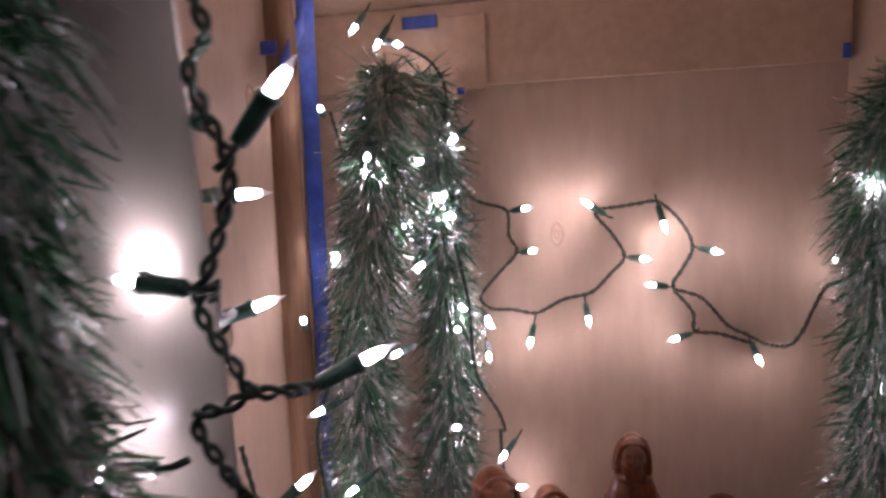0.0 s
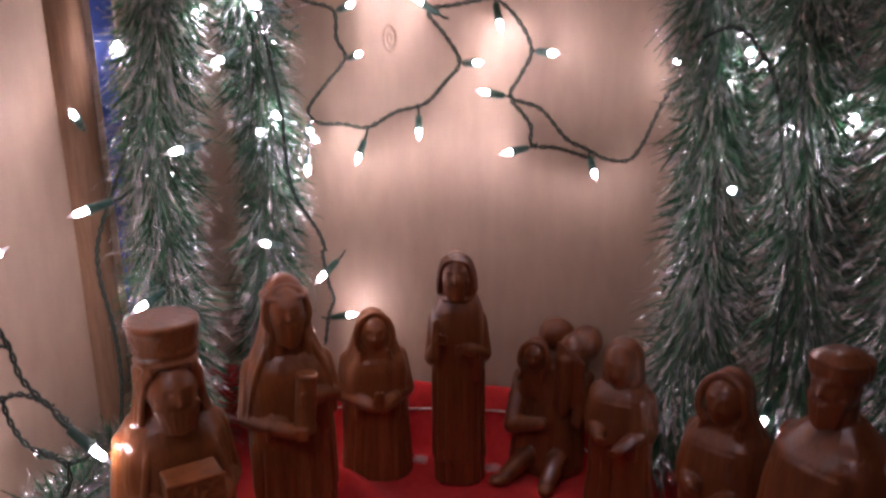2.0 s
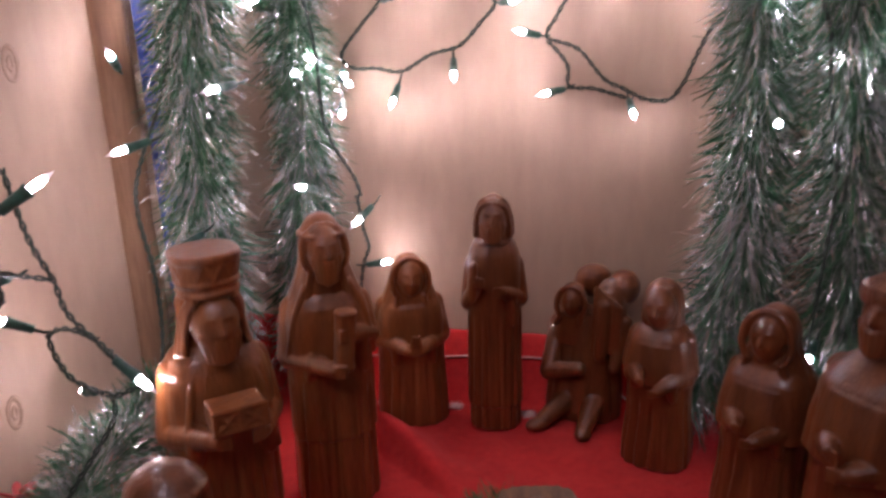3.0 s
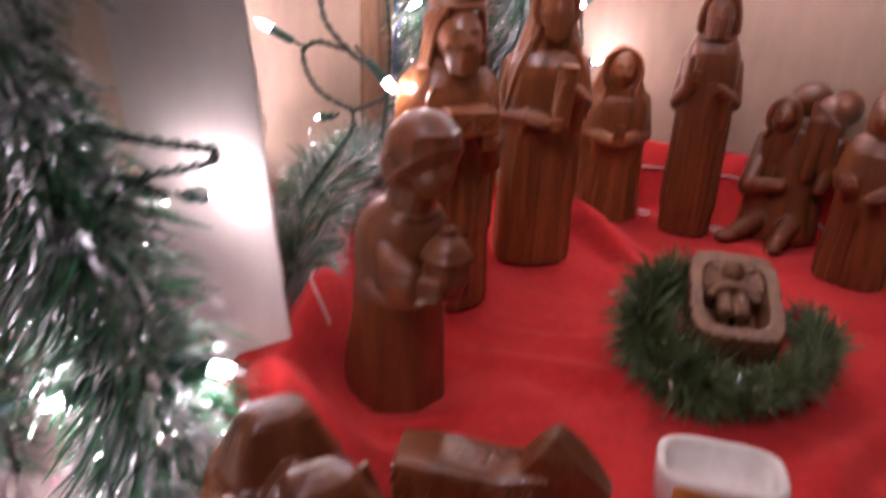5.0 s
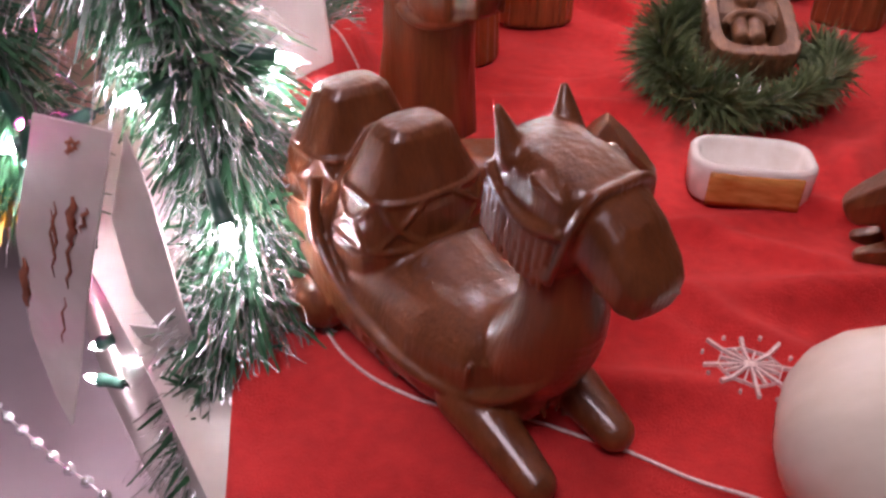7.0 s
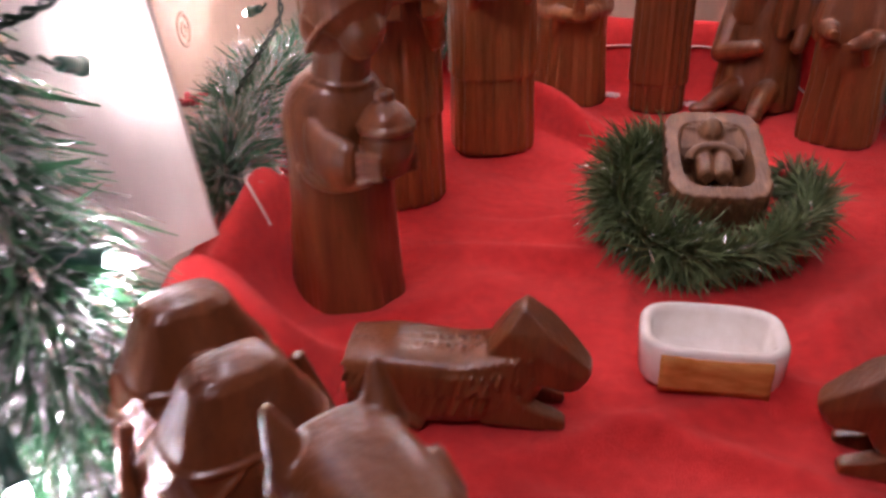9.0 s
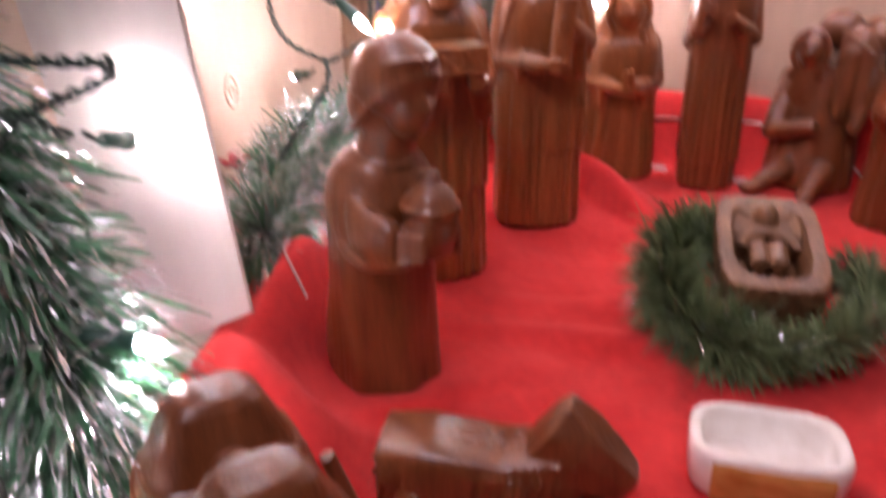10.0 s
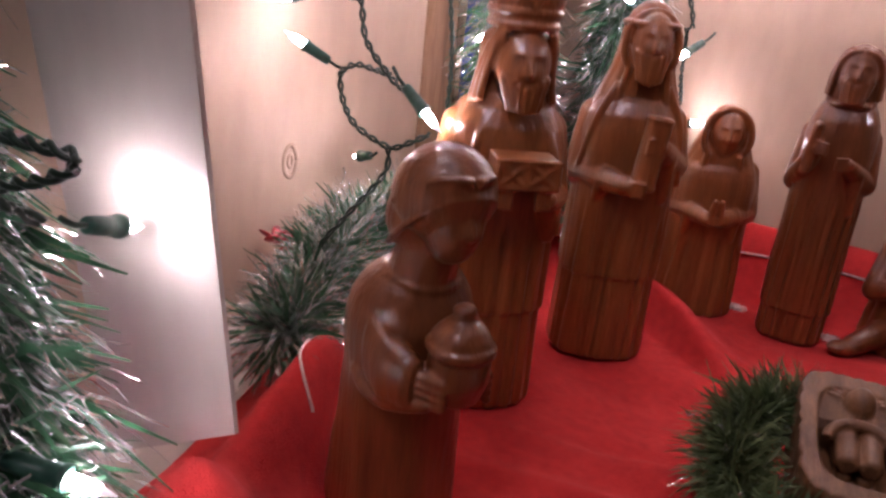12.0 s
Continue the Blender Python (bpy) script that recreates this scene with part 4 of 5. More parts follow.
# ---- crib, wreath and trough ----
def crib():
    bm = bmesh.new()
    # a carved block with a hollow, leaning back
    outer = lambda z, s: ring_of(z + 0.006 if z > 0.02 else z, 0, 0, 0.0300 * s, 0.0465 * s, 64, 0.05, 26, 0, 5)
    loft(bm, [outer(0, 0.90), outer(0.004, 0.93), outer(0.022, 0.98), outer(0.034, 1.0), outer(0.038, 0.98),
              ring_of(0.0435, 0, 0, 0.0212, 0.0350, 64, 0, 9, 0, 4), ring_of(0.034, 0, 0, 0.0200, 0.0330, 64, 0, 9, 0, 4), ring_of(0.020, 0, 0, 0.018, 0.029, 64, 0, 9, 0, 3)])
    # the sloping back on which the head lies in low relief, and the hollow before it
    loft(bm, [[(x, y, z) for x, z in ((-0.0245, 0.018), (0.0245, 0.018), (0.0245, hi), (0.012, hi - 0.0010), (-0.012, hi - 0.0010), (-0.0245, hi))] for y, hi in ((0.009, 0.034), (0.013, 0.0385), (0.026, 0.0412), (0.0425, 0.0440))])
    head(bm, (0, 0.0270, 0.0395), 0.0096)
    for k in range(11):
        q = radians(-80 + 16 * k)
        limb(bm, (0.0100 * math.sin(q), 0.027 + 0.0090 * math.cos(q), 0.0415), (0.0150 * math.sin(q), 0.027 + 0.0130 * math.cos(q), 0.0422), 0.0012, 0.0009, 6)
    # sleeves that arch round two folded fists
    tube(bm, [(0.0152 * math.cos(q), 0.000 + 0.0110 * math.sin(q), 0.0365 + 0.004 * math.sin(q)) for q in (math.pi * i / 20 for i in range(21))], 0.0030, 8)
    for s in (-1, 1):
        loft(bm, [[(s * 0.0054 + 0.0058 * sq * math.cos(q), y, 0.0335 + 0.0062 * sq * math.sin(q)) for q in (2 * math.pi * i / 20 for i in range(20))] for y, sq in ((0.010, 0.9), (0.002, 1.0), (-0.008, 1.0), (-0.0125, 0.92), (-0.0138, 0.6))])
        limb(bm, (s * 0.0060, 0.008, 0.024), (s * 0.0050, -0.010, 0.024), 0.0050, 0.0040, 10)
    # saw-cut grooves down the front
    for k in range(15):
        x = -0.024 + 0.00343 * k
        limb(bm, (x, -0.0462, 0.036), (x + 0.0004, -0.0440, 0.008), 0.0010, 0.0008, 5)
    carved("manger_statue", (0.0745, -0.304, 0.013), 14, bm, "carved pale wood manger with a swaddled figure", "statue", 0.0008, WOOD_PALE, 13)


crib()


def trough():
    t = thing("ceramic_trough", (0.0975, -0.461, 0.002), 13, label="small white ceramic trough with ochre log sides", category="trough")
    bm = bmesh.new()
    out = lambda z, s: ring_of(z, 0, 0, 0.0335 * s, 0.0215 * s, 48, 0, 9, 0, 3.6)
    loft(bm, [out(0.0, 0.93), out(0.002, 0.97), out(0.016, 1.0), out(0.0215, 1.0), out(0.0235, 0.96), out(0.0235, 0.87), out(0.020, 0.82), out(0.007, 0.78), out(0.005, 0.7)])
    part("basin", bm, CERAMIC, t)
    for s in (-1, 1):
        bm = bmesh.new()
        rings = []
        for i in range(21):
            x = -0.0245 + 0.049 * i / 20
            rings.append([(x, s * (0.0209 + dy + 0.0006 * noise.noise(Vector((x * 300, z * 500, s)))), z) for z, dy in ((0.001, 0.0), (0.001, 0.0014), (0.005, 0.0022), (0.010, 0.0015), (0.015, 0.0021), (0.0195, 0.0014), (0.0205, 0.0))])
        loft(bm, rings)
        part("log_side", bm, OCHRE, t, "ochre glazed log side")


trough()


def white_ornament():
    t = thing("ivory_ornament", (0.159, -0.671, 0.0), 0, label="smooth ivory egg-shaped ornament with green leaf", category="ornament")
    bm = bmesh.new()
    loft(bm, [ring_of(z, 0, 0, q, q * 0.9, 48, 0.015, 8) for z, q in ((0.0, 0.008), (0.0015, 0.016), (0.004, 0.025), (0.012, 0.038), (0.020, 0.043), (0.030, 0.0455), (0.040, 0.045), (0.050, 0.041), (0.059, 0.034), (0.066, 0.025), (0.071, 0.015), (0.073, 0.003))], pose(0, 0, 0, 0, 12, 0))
    part("shell", bm, PETAL, t)
    bm = bmesh.new()
    loft(bm, [[(0.034 + 0.02 * u, w * s, 0.004 + 0.03 * u + dz) for w, dz in ((-1, 0.001), (1, 0.001), (1, 0), (-1, 0))] for u, s in ((0, 0.002), (0.3, 0.008), (0.7, 0.007), (1, 0.001))])
    part("leaf", bm, NEEDLE, t, "small green leaf")


white_ornament()


# ---- garlands ----
def needles(path, radius, per_m, length, seed, tinsel=0.35, droop=0.25, width=0.0011, lean=0.5):
    """Two lists of strips round a path: green needles and crinkled silver tinsel."""
    rnd = random.Random(seed)
    pts = [Vector(p) for p in path]
    cum = [0.0]
    for a, b in zip(pts, pts[1:]):
        cum.append(cum[-1] + (b - a).length)
    total = cum[-1]
    green, silver = ([], []), ([], [])
    for _ in range(int(total * per_m)):
        s = rnd.random() * total
        i = max(k for k in range(len(cum) - 1) if cum[k] <= s)
        u = (s - cum[i]) / max(1e-6, cum[i + 1] - cum[i])
        p = pts[i].lerp(pts[i + 1], u)
        d = (pts[i + 1] - pts[i]).normalized()
        a = d.orthogonal().normalized()
        b = d.cross(a)
        q = rnd.random() * 2 * math.pi
        out = a * math.cos(q) + b * math.sin(q)
        clump = 0.82 + 0.45 * noise.noise(Vector((s * 40, math.cos(q) * 1.3, math.sin(q) * 1.3)) + Vector((seed, 0, 0)))
        ln = length * clump * rnd.uniform(0.65, 1.12)
        way = (out + d * (lean + rnd.gauss(0, 0.6)) + Vector((rnd.gauss(0, 0.48), rnd.gauss(0, 0.48), rnd.gauss(0, 0.48)))).normalized()
        shiny = rnd.random() < tinsel
        side = way.cross(Vector((rnd.gauss(0, 1), rnd.gauss(0, 1), rnd.gauss(0, 1)))).normalized()
        vs, fs = silver if shiny else green
        base = p + out * radius * 0.05
        n0 = len(vs)
        bend = droop * rnd.uniform(0.4, 1.5)
        curl = side * rnd.gauss(0, 0.22) * ln
        if shiny:
            steps = [0.25, 0.36, 0.47, 0.58, 0.69, 0.8, 0.9, 1.0]
            w = rnd.uniform(0.00016, 0.00048)
        else:
            steps = [0.0, 0.55, 1.0]
            w = width * rnd.uniform(0.75, 1.3)
        for k, t in enumerate(steps):
            pos = base + way * ln * t + Vector((0, 0, -bend * ln * t * t)) + curl * t * t
            if shiny:
                pos += side * rnd.uniform(-0.0022, 0.0022)
                turn = side.lerp(way.cross(side), rnd.random()).normalized()
                vs += [pos + turn * w, pos - turn * w]
            else:
                ww = w * (0.7, 1.0, 0.25)[k]
                vs += [pos + side * ww, pos - side * ww]
        for k in range(len(steps) - 1):
            m = n0 + 2 * k
            fs.append((m, m + 1, m + 3, m + 2))
    return green, silver


def strips(name, data, material, parent, label):
    me = bpy.data.meshes.new(name)
    me.from_pydata([tuple(v) for v in data[0]], [], data[1])
    me.materials.append(material)
    ob = new(name, me)
    ob.parent = parent
    return tagged(ob, label=label, kind="stuff")


def garland(pts, radius, per_m, length, seed, label, tinsel=0.66, droop=0.3, lean=0.55, width=0.0012, name="garland", leaf=None):
    g = thing(name, (0, 0, 0), label=label, category="garland", group="tinsel pine garlands")
    path = spline(pts, 12)
    bm = bmesh.new()
    tube(bm, path, 0.004, 8)
    part("core", bm, CORE, g)
    green, silver = needles(path, radius, per_m, length, seed, tinsel, droop, width, lean)
    strips("needles", green, leaf or NEEDLE, g, "glossy gold foil strands" if leaf else "dark green plastic pine needles")
    if silver[1]:
        strips("tinsel", silver, TINSEL, g, "silver tinsel strands")
    return g


FLOWERS = ((-0.297, -0.351, 0.062), (-0.285, -0.348, 0.057))
HANG = "dark green pine garland with silver tinsel hanging on boards"
garland([(-0.215, -0.13, 0.59), (-0.225, -0.145, 0.50), (-0.238, -0.145, 0.40), (-0.250, -0.145, 0.29), (-0.248, -0.145, 0.18), (-0.250, -0.145, 0.06)], 0.045, 30000, 0.050, 1, HANG)
garland([(-0.205, -0.06, 0.59), (-0.193, -0.065, 0.50), (-0.188, -0.065, 0.40), (-0.185, -0.06, 0.28), (-0.195, -0.055, 0.18), (-0.205, -0.05, 0.06)], 0.045, 27000, 0.045, 2, HANG)
garland([(0.262, -0.06, 0.565), (0.228, -0.06, 0.535), (0.212, -0.06, 0.47), (0.217, -0.06, 0.36), (0.220, -0.06, 0.24), (0.214, -0.06, 0.15), (0.19, -0.065, 0.085), (0.178, -0.065, 0.05)], 0.05, 28000, 0.053, 3, HANG)
garland([(0.305, -0.10, 0.575), (0.274, -0.10, 0.46), (0.280, -0.10, 0.33), (0.292, -0.10, 0.20), (0.298, -0.11, 0.10), (0.29, -0.12, 0.05)], 0.05, 25000, 0.053, 4, HANG)
garland([(0.36, -0.15, 0.60), (0.335, -0.15, 0.46), (0.345, -0.15, 0.30), (0.36, -0.16, 0.16), (0.36, -0.17, 0.05)], 0.05, 19000, 0.056, 5, HANG)
garland([(-0.29, -0.15, 0.045), (-0.283, -0.22, 0.055), (-0.263, -0.30, 0.062), (-0.238, -0.37, 0.056), (-0.208, -0.43, 0.042)], 0.045, 38000, 0.044, 6, "green and silver pine garland lying along the side board", 0.68, 0.05)
garland([(-0.172, -0.645, 0.66), (-0.165, -0.645, 0.55), (-0.162, -0.645, 0.47), (-0.160, -0.640, 0.40), (-0.200, -0.630, 0.32), (-0.212, -0.622, 0.245), (-0.172, -0.615, 0.155), (-0.112, -0.637, 0.062), (-0.098, -0.672, 0.005), (-0.090, -0.690, -0.022), (-0.082, -0.702, -0.038)], 0.05, 34000, 0.048, 7, "bushy pine garland with silver tinsel over the front board", 0.62, 0.5, 0.6, 0.0015)
garland([(-0.36, -0.60, 0.17), (-0.30, -0.615, 0.125), (-0.262, -0.625, 0.07), (-0.268, -0.63, 0.01)], 0.04, 11000, 0.046, 8, "dark pine garland behind the paper icicles", 0.3, 0.3)
garland([(-0.330, -0.62, 0.035), (-0.292, -0.635, 0.022), (-0.270, -0.642, 0.004)], 0.02, 9000, 0.024, 9, "short tuft of gold foil tinsel beside the papers", 0.0, 0.3, 0.5, 0.0009, "gold_tinsel", GOLD)
for px_, py_, pz_ in FLOWERS:
    bow = thing("red_flower", (px_, py_, pz_), label="small red fabric flower tucked in the garland", category="flower", group="red flowers")
    for k in range(5):
        bm = bmesh.new()
        blob(bm, (0.007, 0, 0.0), (0.008, 0.0045, 0.0016), 0, -25, 0, 12)
        bmesh.ops.transform(bm, matrix=pose(0, 0, 0, 40, 0, 72 * k), verts=bm.verts)
        part("petal", bm, RED_BERRY, bow)


def wreath():
    g = thing("small_wreath", (0, 0, 0), label="small green pine wreath round the carved manger", category="wreath")
    path = [(0.078 + 0.056 * math.cos(q), -0.322 + 0.056 * math.sin(q), 0.017 + 0.022 * max(0, math.cos(q - 2.55)) + 0.016 * max(0, math.cos(q - 6.6))) for q in (radians(118 + 280 * i / 48) for i in range(49))]
    bm = bmesh.new()
    tube(bm, path, 0.004, 8)
    part("core", bm, CORE, g)
    thick, thin = needles(path[:26], 0.017, 30000, 0.035, 11, 0.025, 0.05, 0.0007, 0.9), needles(path[24:], 0.012, 24000, 0.025, 12, 0.03, 0.05, 0.0007, 0.9)
    for name, material, label, k in (("needles", NEEDLE_LIGHT, "soft green plastic pine needles", 0), ("tinsel", TINSEL, "few silver strands", 1)):
        base = len(thick[k][0])
        strips(name, (thick[k][0] + thin[k][0], thick[k][1] + [tuple(v + base for v in f) for f in thin[k][1]]), material, g, label)
    rnd = random.Random(4)
    for k in range(5):
        bm = bmesh.new()
        blob(bm, (0.124 + rnd.uniform(-0.010, 0.010), -0.284 + rnd.uniform(-0.012, 0.012), 0.036 + rnd.uniform(0, 0.008)), 0.0032, n=12)
        part("berry", bm, RED_BERRY, g, "red berry")


wreath()


# ---- light strings ----
def socket_mesh():
    bm = bmesh.new()
    loft(bm, [ring_of(z, 0, 0, q, q, 14, 0, 9, 0, 2) for z, q in ((0, 0.0028), (0.001, 0.0036), (0.012, 0.0040), (0.019, 0.0044), (0.0195, 0.0050), (0.022, 0.0050), (0.022, 0.0034))])
    return mesh_of(bm, "socket", SOCKET)


def bulb_mesh(material):
    bm = bmesh.new()
    loft(bm, [ring_of(z, 0, 0, q, q, 12, 0, 9, 0, 2) for z, q in ((0.0215, 0.0024), (0.025, 0.0027), (0.030, 0.0025), (0.034, 0.0017), (0.0375, 0.0007), (0.0395, 0.0002))])
    return mesh_of(bm, "bulb", material)


SOCKET_ME, BULB_ME, PINK_ME = socket_mesh(), bulb_mesh(BULB), bulb_mesh(PINK_BULB)


def string(name, label, runs, lamps, thick=0.0010):
    """runs: wire paths; lamps: (foot, way, pink) of each socket."""
    g = thing(name, (0, 0, 0), label=label, category="light string", group="mini light strings")
    for n, run in enumerate(runs):
        path = spline(run, 14)
        for k in range(2):
            tw, run_on = [], 0.0
            for i, p in enumerate(path):
                run_on += (p - path[max(i - 1, 0)]).length
                q = run_on * 330 + math.pi * k
                d = (path[min(i + 1, len(path) - 1)] - path[max(i - 1, 0)]).normalized()
                a = d.orthogonal().normalized()
                tw.append(p + (a * math.cos(q) + d.cross(a) * math.sin(q)) * thick * 1.25)
            bm = bmesh.new()
            tube(bm, tw, thick, 6)
            part("wire", bm, WIRE, g)
    for foot, way, *pink in lamps:
        foot, way = Vector(foot), Vector(way).normalized()
        bm = bmesh.new()
        tube(bm, [foot - way * 0.012 + Vector((0, 0, 0.002)), foot - way * 0.006, foot + way * 0.003], thick * 1.1, 6)
        part("lead", bm, WIRE, g)
        s = part("socket", SOCKET_ME, None, g)
        s.matrix_basis = Matrix.Translation(foot) @ Vector(way).to_track_quat("Z", "Y").to_matrix().to_4x4() @ Matrix.Scale(0.86, 4)
        part("bulb", PINK_ME if pink else BULB_ME, None, s, "lit pink bulb" if pink else "lit clear bulb")
    return g


def toward(tip, foot, long=0.034):
    """A lamp whose glowing middle is at tip, seen from foot."""
    tip, foot = Vector(tip), Vector(foot)
    way = (tip - foot).normalized()
    return (tip - way * 0.024, way)


WY = -0.012
wall_run = [(-0.21, -0.05, 0.48), (-0.186, -0.03, 0.468)] + [(x, WY, z) for x, z in ((-0.156, 0.453), (-0.13, 0.444), (-0.128, 0.418), (-0.12, 0.4), (-0.139, 0.378), (-0.161, 0.351), (-0.15, 0.338), (-0.125, 0.337), (-0.1, 0.334), (-0.071, 0.349), (-0.042, 0.357), (-0.022, 0.377), (-0.008, 0.395), (-0.021, 0.419), (-0.037, 0.441), (-0.012, 0.446), (0.007, 0.449), (0.026, 0.45), (0.047, 0.431), (0.059, 0.405), (0.049, 0.382), (0.04, 0.363), (0.068, 0.352), (0.092, 0.325), (0.11, 0.316), (0.128, 0.307), (0.149, 0.306), (0.161, 0.32), (0.171, 0.344))] + [(0.182, -0.02, 0.368), (0.196, -0.05, 0.38)]
wall_lamps = [((-0.104, -0.034, 0.448), (-0.127, -0.014, 0.443)), ((-0.098, -0.034, 0.404), (-0.117, -0.014, 0.399)), ((-0.146, -0.034, 0.324), (-0.168, -0.014, 0.331)), ((-0.104, -0.034, 0.306), (-0.103, -0.014, 0.322)), ((-0.043, -0.034, 0.33), (-0.048, -0.014, 0.346)), ((0.014, -0.034, 0.395), (-0.005, -0.014, 0.394)),
              ((-0.044, -0.024, 0.451), (-0.031, -0.014, 0.441)), ((0.032, -0.024, 0.426), (0.027, -0.014, 0.442)), ((0.081, -0.034, 0.402), (0.063, -0.014, 0.404)), ((0.018, -0.034, 0.369), (0.036, -0.014, 0.364)), ((0.04, -0.034, 0.314), (0.06, -0.014, 0.317)), ((0.12, -0.034, 0.295), (0.115, -0.014, 0.306))]
string("wall_light_string", "green wired string of lit clear mini lights on the board",
       [wall_run, [(0.041, WY - 0.002, 0.36), (0.059, WY - 0.003, 0.338), (0.061, WY - 0.003, 0.319), (0.084, WY, 0.316), (0.118, WY, 0.306)]], [toward(a, b) for a, b in wall_lamps])

left_tips = [(-0.268, -0.167, 0.552), (-0.217, -0.186, 0.504), (-0.189, -0.130, 0.499), (-0.181, -0.091, 0.464), (-0.168, -0.082, 0.519), (-0.203, -0.139, 0.439), (-0.169, -0.099, 0.446), (-0.178, -0.055, 0.414), (-0.264, -0.160, 0.413), (-0.153, -0.140, 0.343), (-0.166, -0.075, 0.351), (-0.242, -0.200, 0.204),
             (-0.279, -0.203, 0.363), (-0.246, -0.252, 0.295), (-0.191, -0.207, 0.335), (-0.192, -0.128, 0.400), (-0.163, -0.126, 0.243), (-0.144, -0.051, 0.333), (-0.139, -0.076, 0.300), (-0.124, -0.095, 0.204)]
string("garland_light_string", "string of lit clear mini lights wound through the garlands",
       [[(-0.25, -0.05, 0.63), (-0.195, -0.06, 0.6), (-0.175, -0.07, 0.56), (-0.185, -0.08, 0.5), (-0.17, -0.08, 0.42), (-0.155, -0.09, 0.36), (-0.15, -0.09, 0.29), (-0.128, -0.085, 0.245), (-0.124, -0.08, 0.225)],
        [(-0.27, -0.14, 0.55), (-0.25, -0.15, 0.48), (-0.245, -0.16, 0.4), (-0.26, -0.17, 0.33), (-0.27, -0.2, 0.27), (-0.262, -0.22, 0.24), (-0.255, -0.22, 0.19), (-0.255, -0.22, 0.14), (-0.25, -0.24, 0.09)],
        [(-0.13, -0.075, 0.225), (-0.135, -0.05, 0.185), (-0.138, -0.03, 0.16), (-0.145, -0.028, 0.142), (-0.150, -0.03, 0.11)]],
       [toward((x, y, z), (x + 0.02 * math.sin(97 * x) + 0.006, y + 0.03, z + 0.02 * math.cos(61 * z + x))) for x, y, z in left_tips]
       + [toward((-0.251, -0.120, 0.626), (-0.242, -0.10, 0.65)), toward((-0.250, -0.060, 0.620), (-0.240, -0.05, 0.64)), toward((-0.219, -0.082, 0.615), (-0.235, -0.07, 0.62)), toward((-0.225, -0.133, 0.576), (-0.212, -0.12, 0.59)),
          toward((-0.118, -0.032, 0.146), (-0.140, -0.030, 0.141))])

right_tips = [(0.185, -0.030, 0.393), (0.233, -0.100, 0.401), (0.270, -0.100, 0.393), (0.300, -0.140, 0.355), (0.268, -0.100, 0.345), (0.274, -0.085, 0.270), (0.256, -0.160, 0.126), (0.202, -0.080, 0.467), (0.244, -0.100, 0.519), (0.225, -0.120, 0.30)]
string("garland_light_string", "string of lit clear mini lights wound through the garlands",
       [[(0.185, -0.06, 0.40), (0.22, -0.11, 0.42), (0.25, -0.12, 0.38), (0.26, -0.12, 0.32), (0.27, -0.12, 0.26), (0.26, -0.15, 0.18), (0.255, -0.15, 0.12)]],
       [toward(p, (p[0] + 0.012, p[1] + 0.028, p[2] + 0.012 * math.cos(50 * p[2]))) for p in right_tips])

# unseen string added at the roof's front edge as fill, over the camera's view
fill_feet = [(-0.02 + 0.052 * k, -0.540, 0.655 - 0.006 * (k % 2)) for k in range(9)]
string("roof_fill_string", "unseen string of mini lights added at the roof's front edge",
       [[(-0.06, -0.54, 0.66)] + [(x, y, z) for x, y, z in fill_feet] + [(0.44, -0.54, 0.66)]],
       [toward((x + 0.004, y - 0.004, z - 0.026), (x, y, z)) for x, y, z in fill_feet])

# the loops by the side board
string("side_light_string", "green wired string of mini lights looped before the side board",
       [[(-0.262, -0.345, 0.300), (-0.247, -0.35, 0.255), (-0.239, -0.345, 0.227), (-0.233, -0.345, 0.205), (-0.213, -0.347, 0.188), (-0.197, -0.352, 0.182), (-0.180, -0.368, 0.184)],
        [(-0.213, -0.345, 0.187), (-0.235, -0.335, 0.187), (-0.251, -0.333, 0.187), (-0.265, -0.330, 0.180), (-0.267, -0.328, 0.171), (-0.261, -0.330, 0.160), (-0.248, -0.335, 0.151), (-0.235, -0.335, 0.145), (-0.216, -0.335, 0.141), (-0.203, -0.335, 0.146), (-0.187, -0.335, 0.155)],
        [(-0.216, -0.337, 0.141), (-0.215, -0.34, 0.125), (-0.225, -0.36, 0.10), (-0.24, -0.38, 0.07)],
        [(-0.239, -0.345, 0.227), (-0.27, -0.36, 0.235), (-0.295, -0.40, 0.25), (-0.30, -0.45, 0.27)]],
       [toward((-0.286, -0.350, 0.198), (-0.270, -0.336, 0.186)), toward((-0.163, -0.369, 0.172), (-0.180, -0.369, 0.185)), toward((-0.281, -0.290, 0.115), (-0.258, -0.302, 0.122)), toward((-0.288, -0.36, 0.223), (-0.262, -0.35, 0.230))])

# the near string that hangs before the front board
NY = -0.6
near = [((-0.083, -0.594, 0.526), (-0.097, -0.600, 0.505)), ((-0.126, -0.578, 0.518), (-0.110, -0.596, 0.514)), ((-0.144, -0.512, 0.488), (-0.158, -0.520, 0.488)), ((-0.140, -0.600, 0.463), (-0.118, -0.602, 0.461)), ((-0.150, -0.494, 0.435), (-0.164, -0.502, 0.430)), ((-0.167, -0.510, 0.408), (-0.176, -0.520, 0.404)), ((-0.073, -0.551, 0.427), (-0.088, -0.565, 0.420)), ((-0.182, -0.404, 0.305), (-0.196, -0.420, 0.292)), ((-0.155, -0.606, 0.396), (-0.135, -0.605, 0.399))]
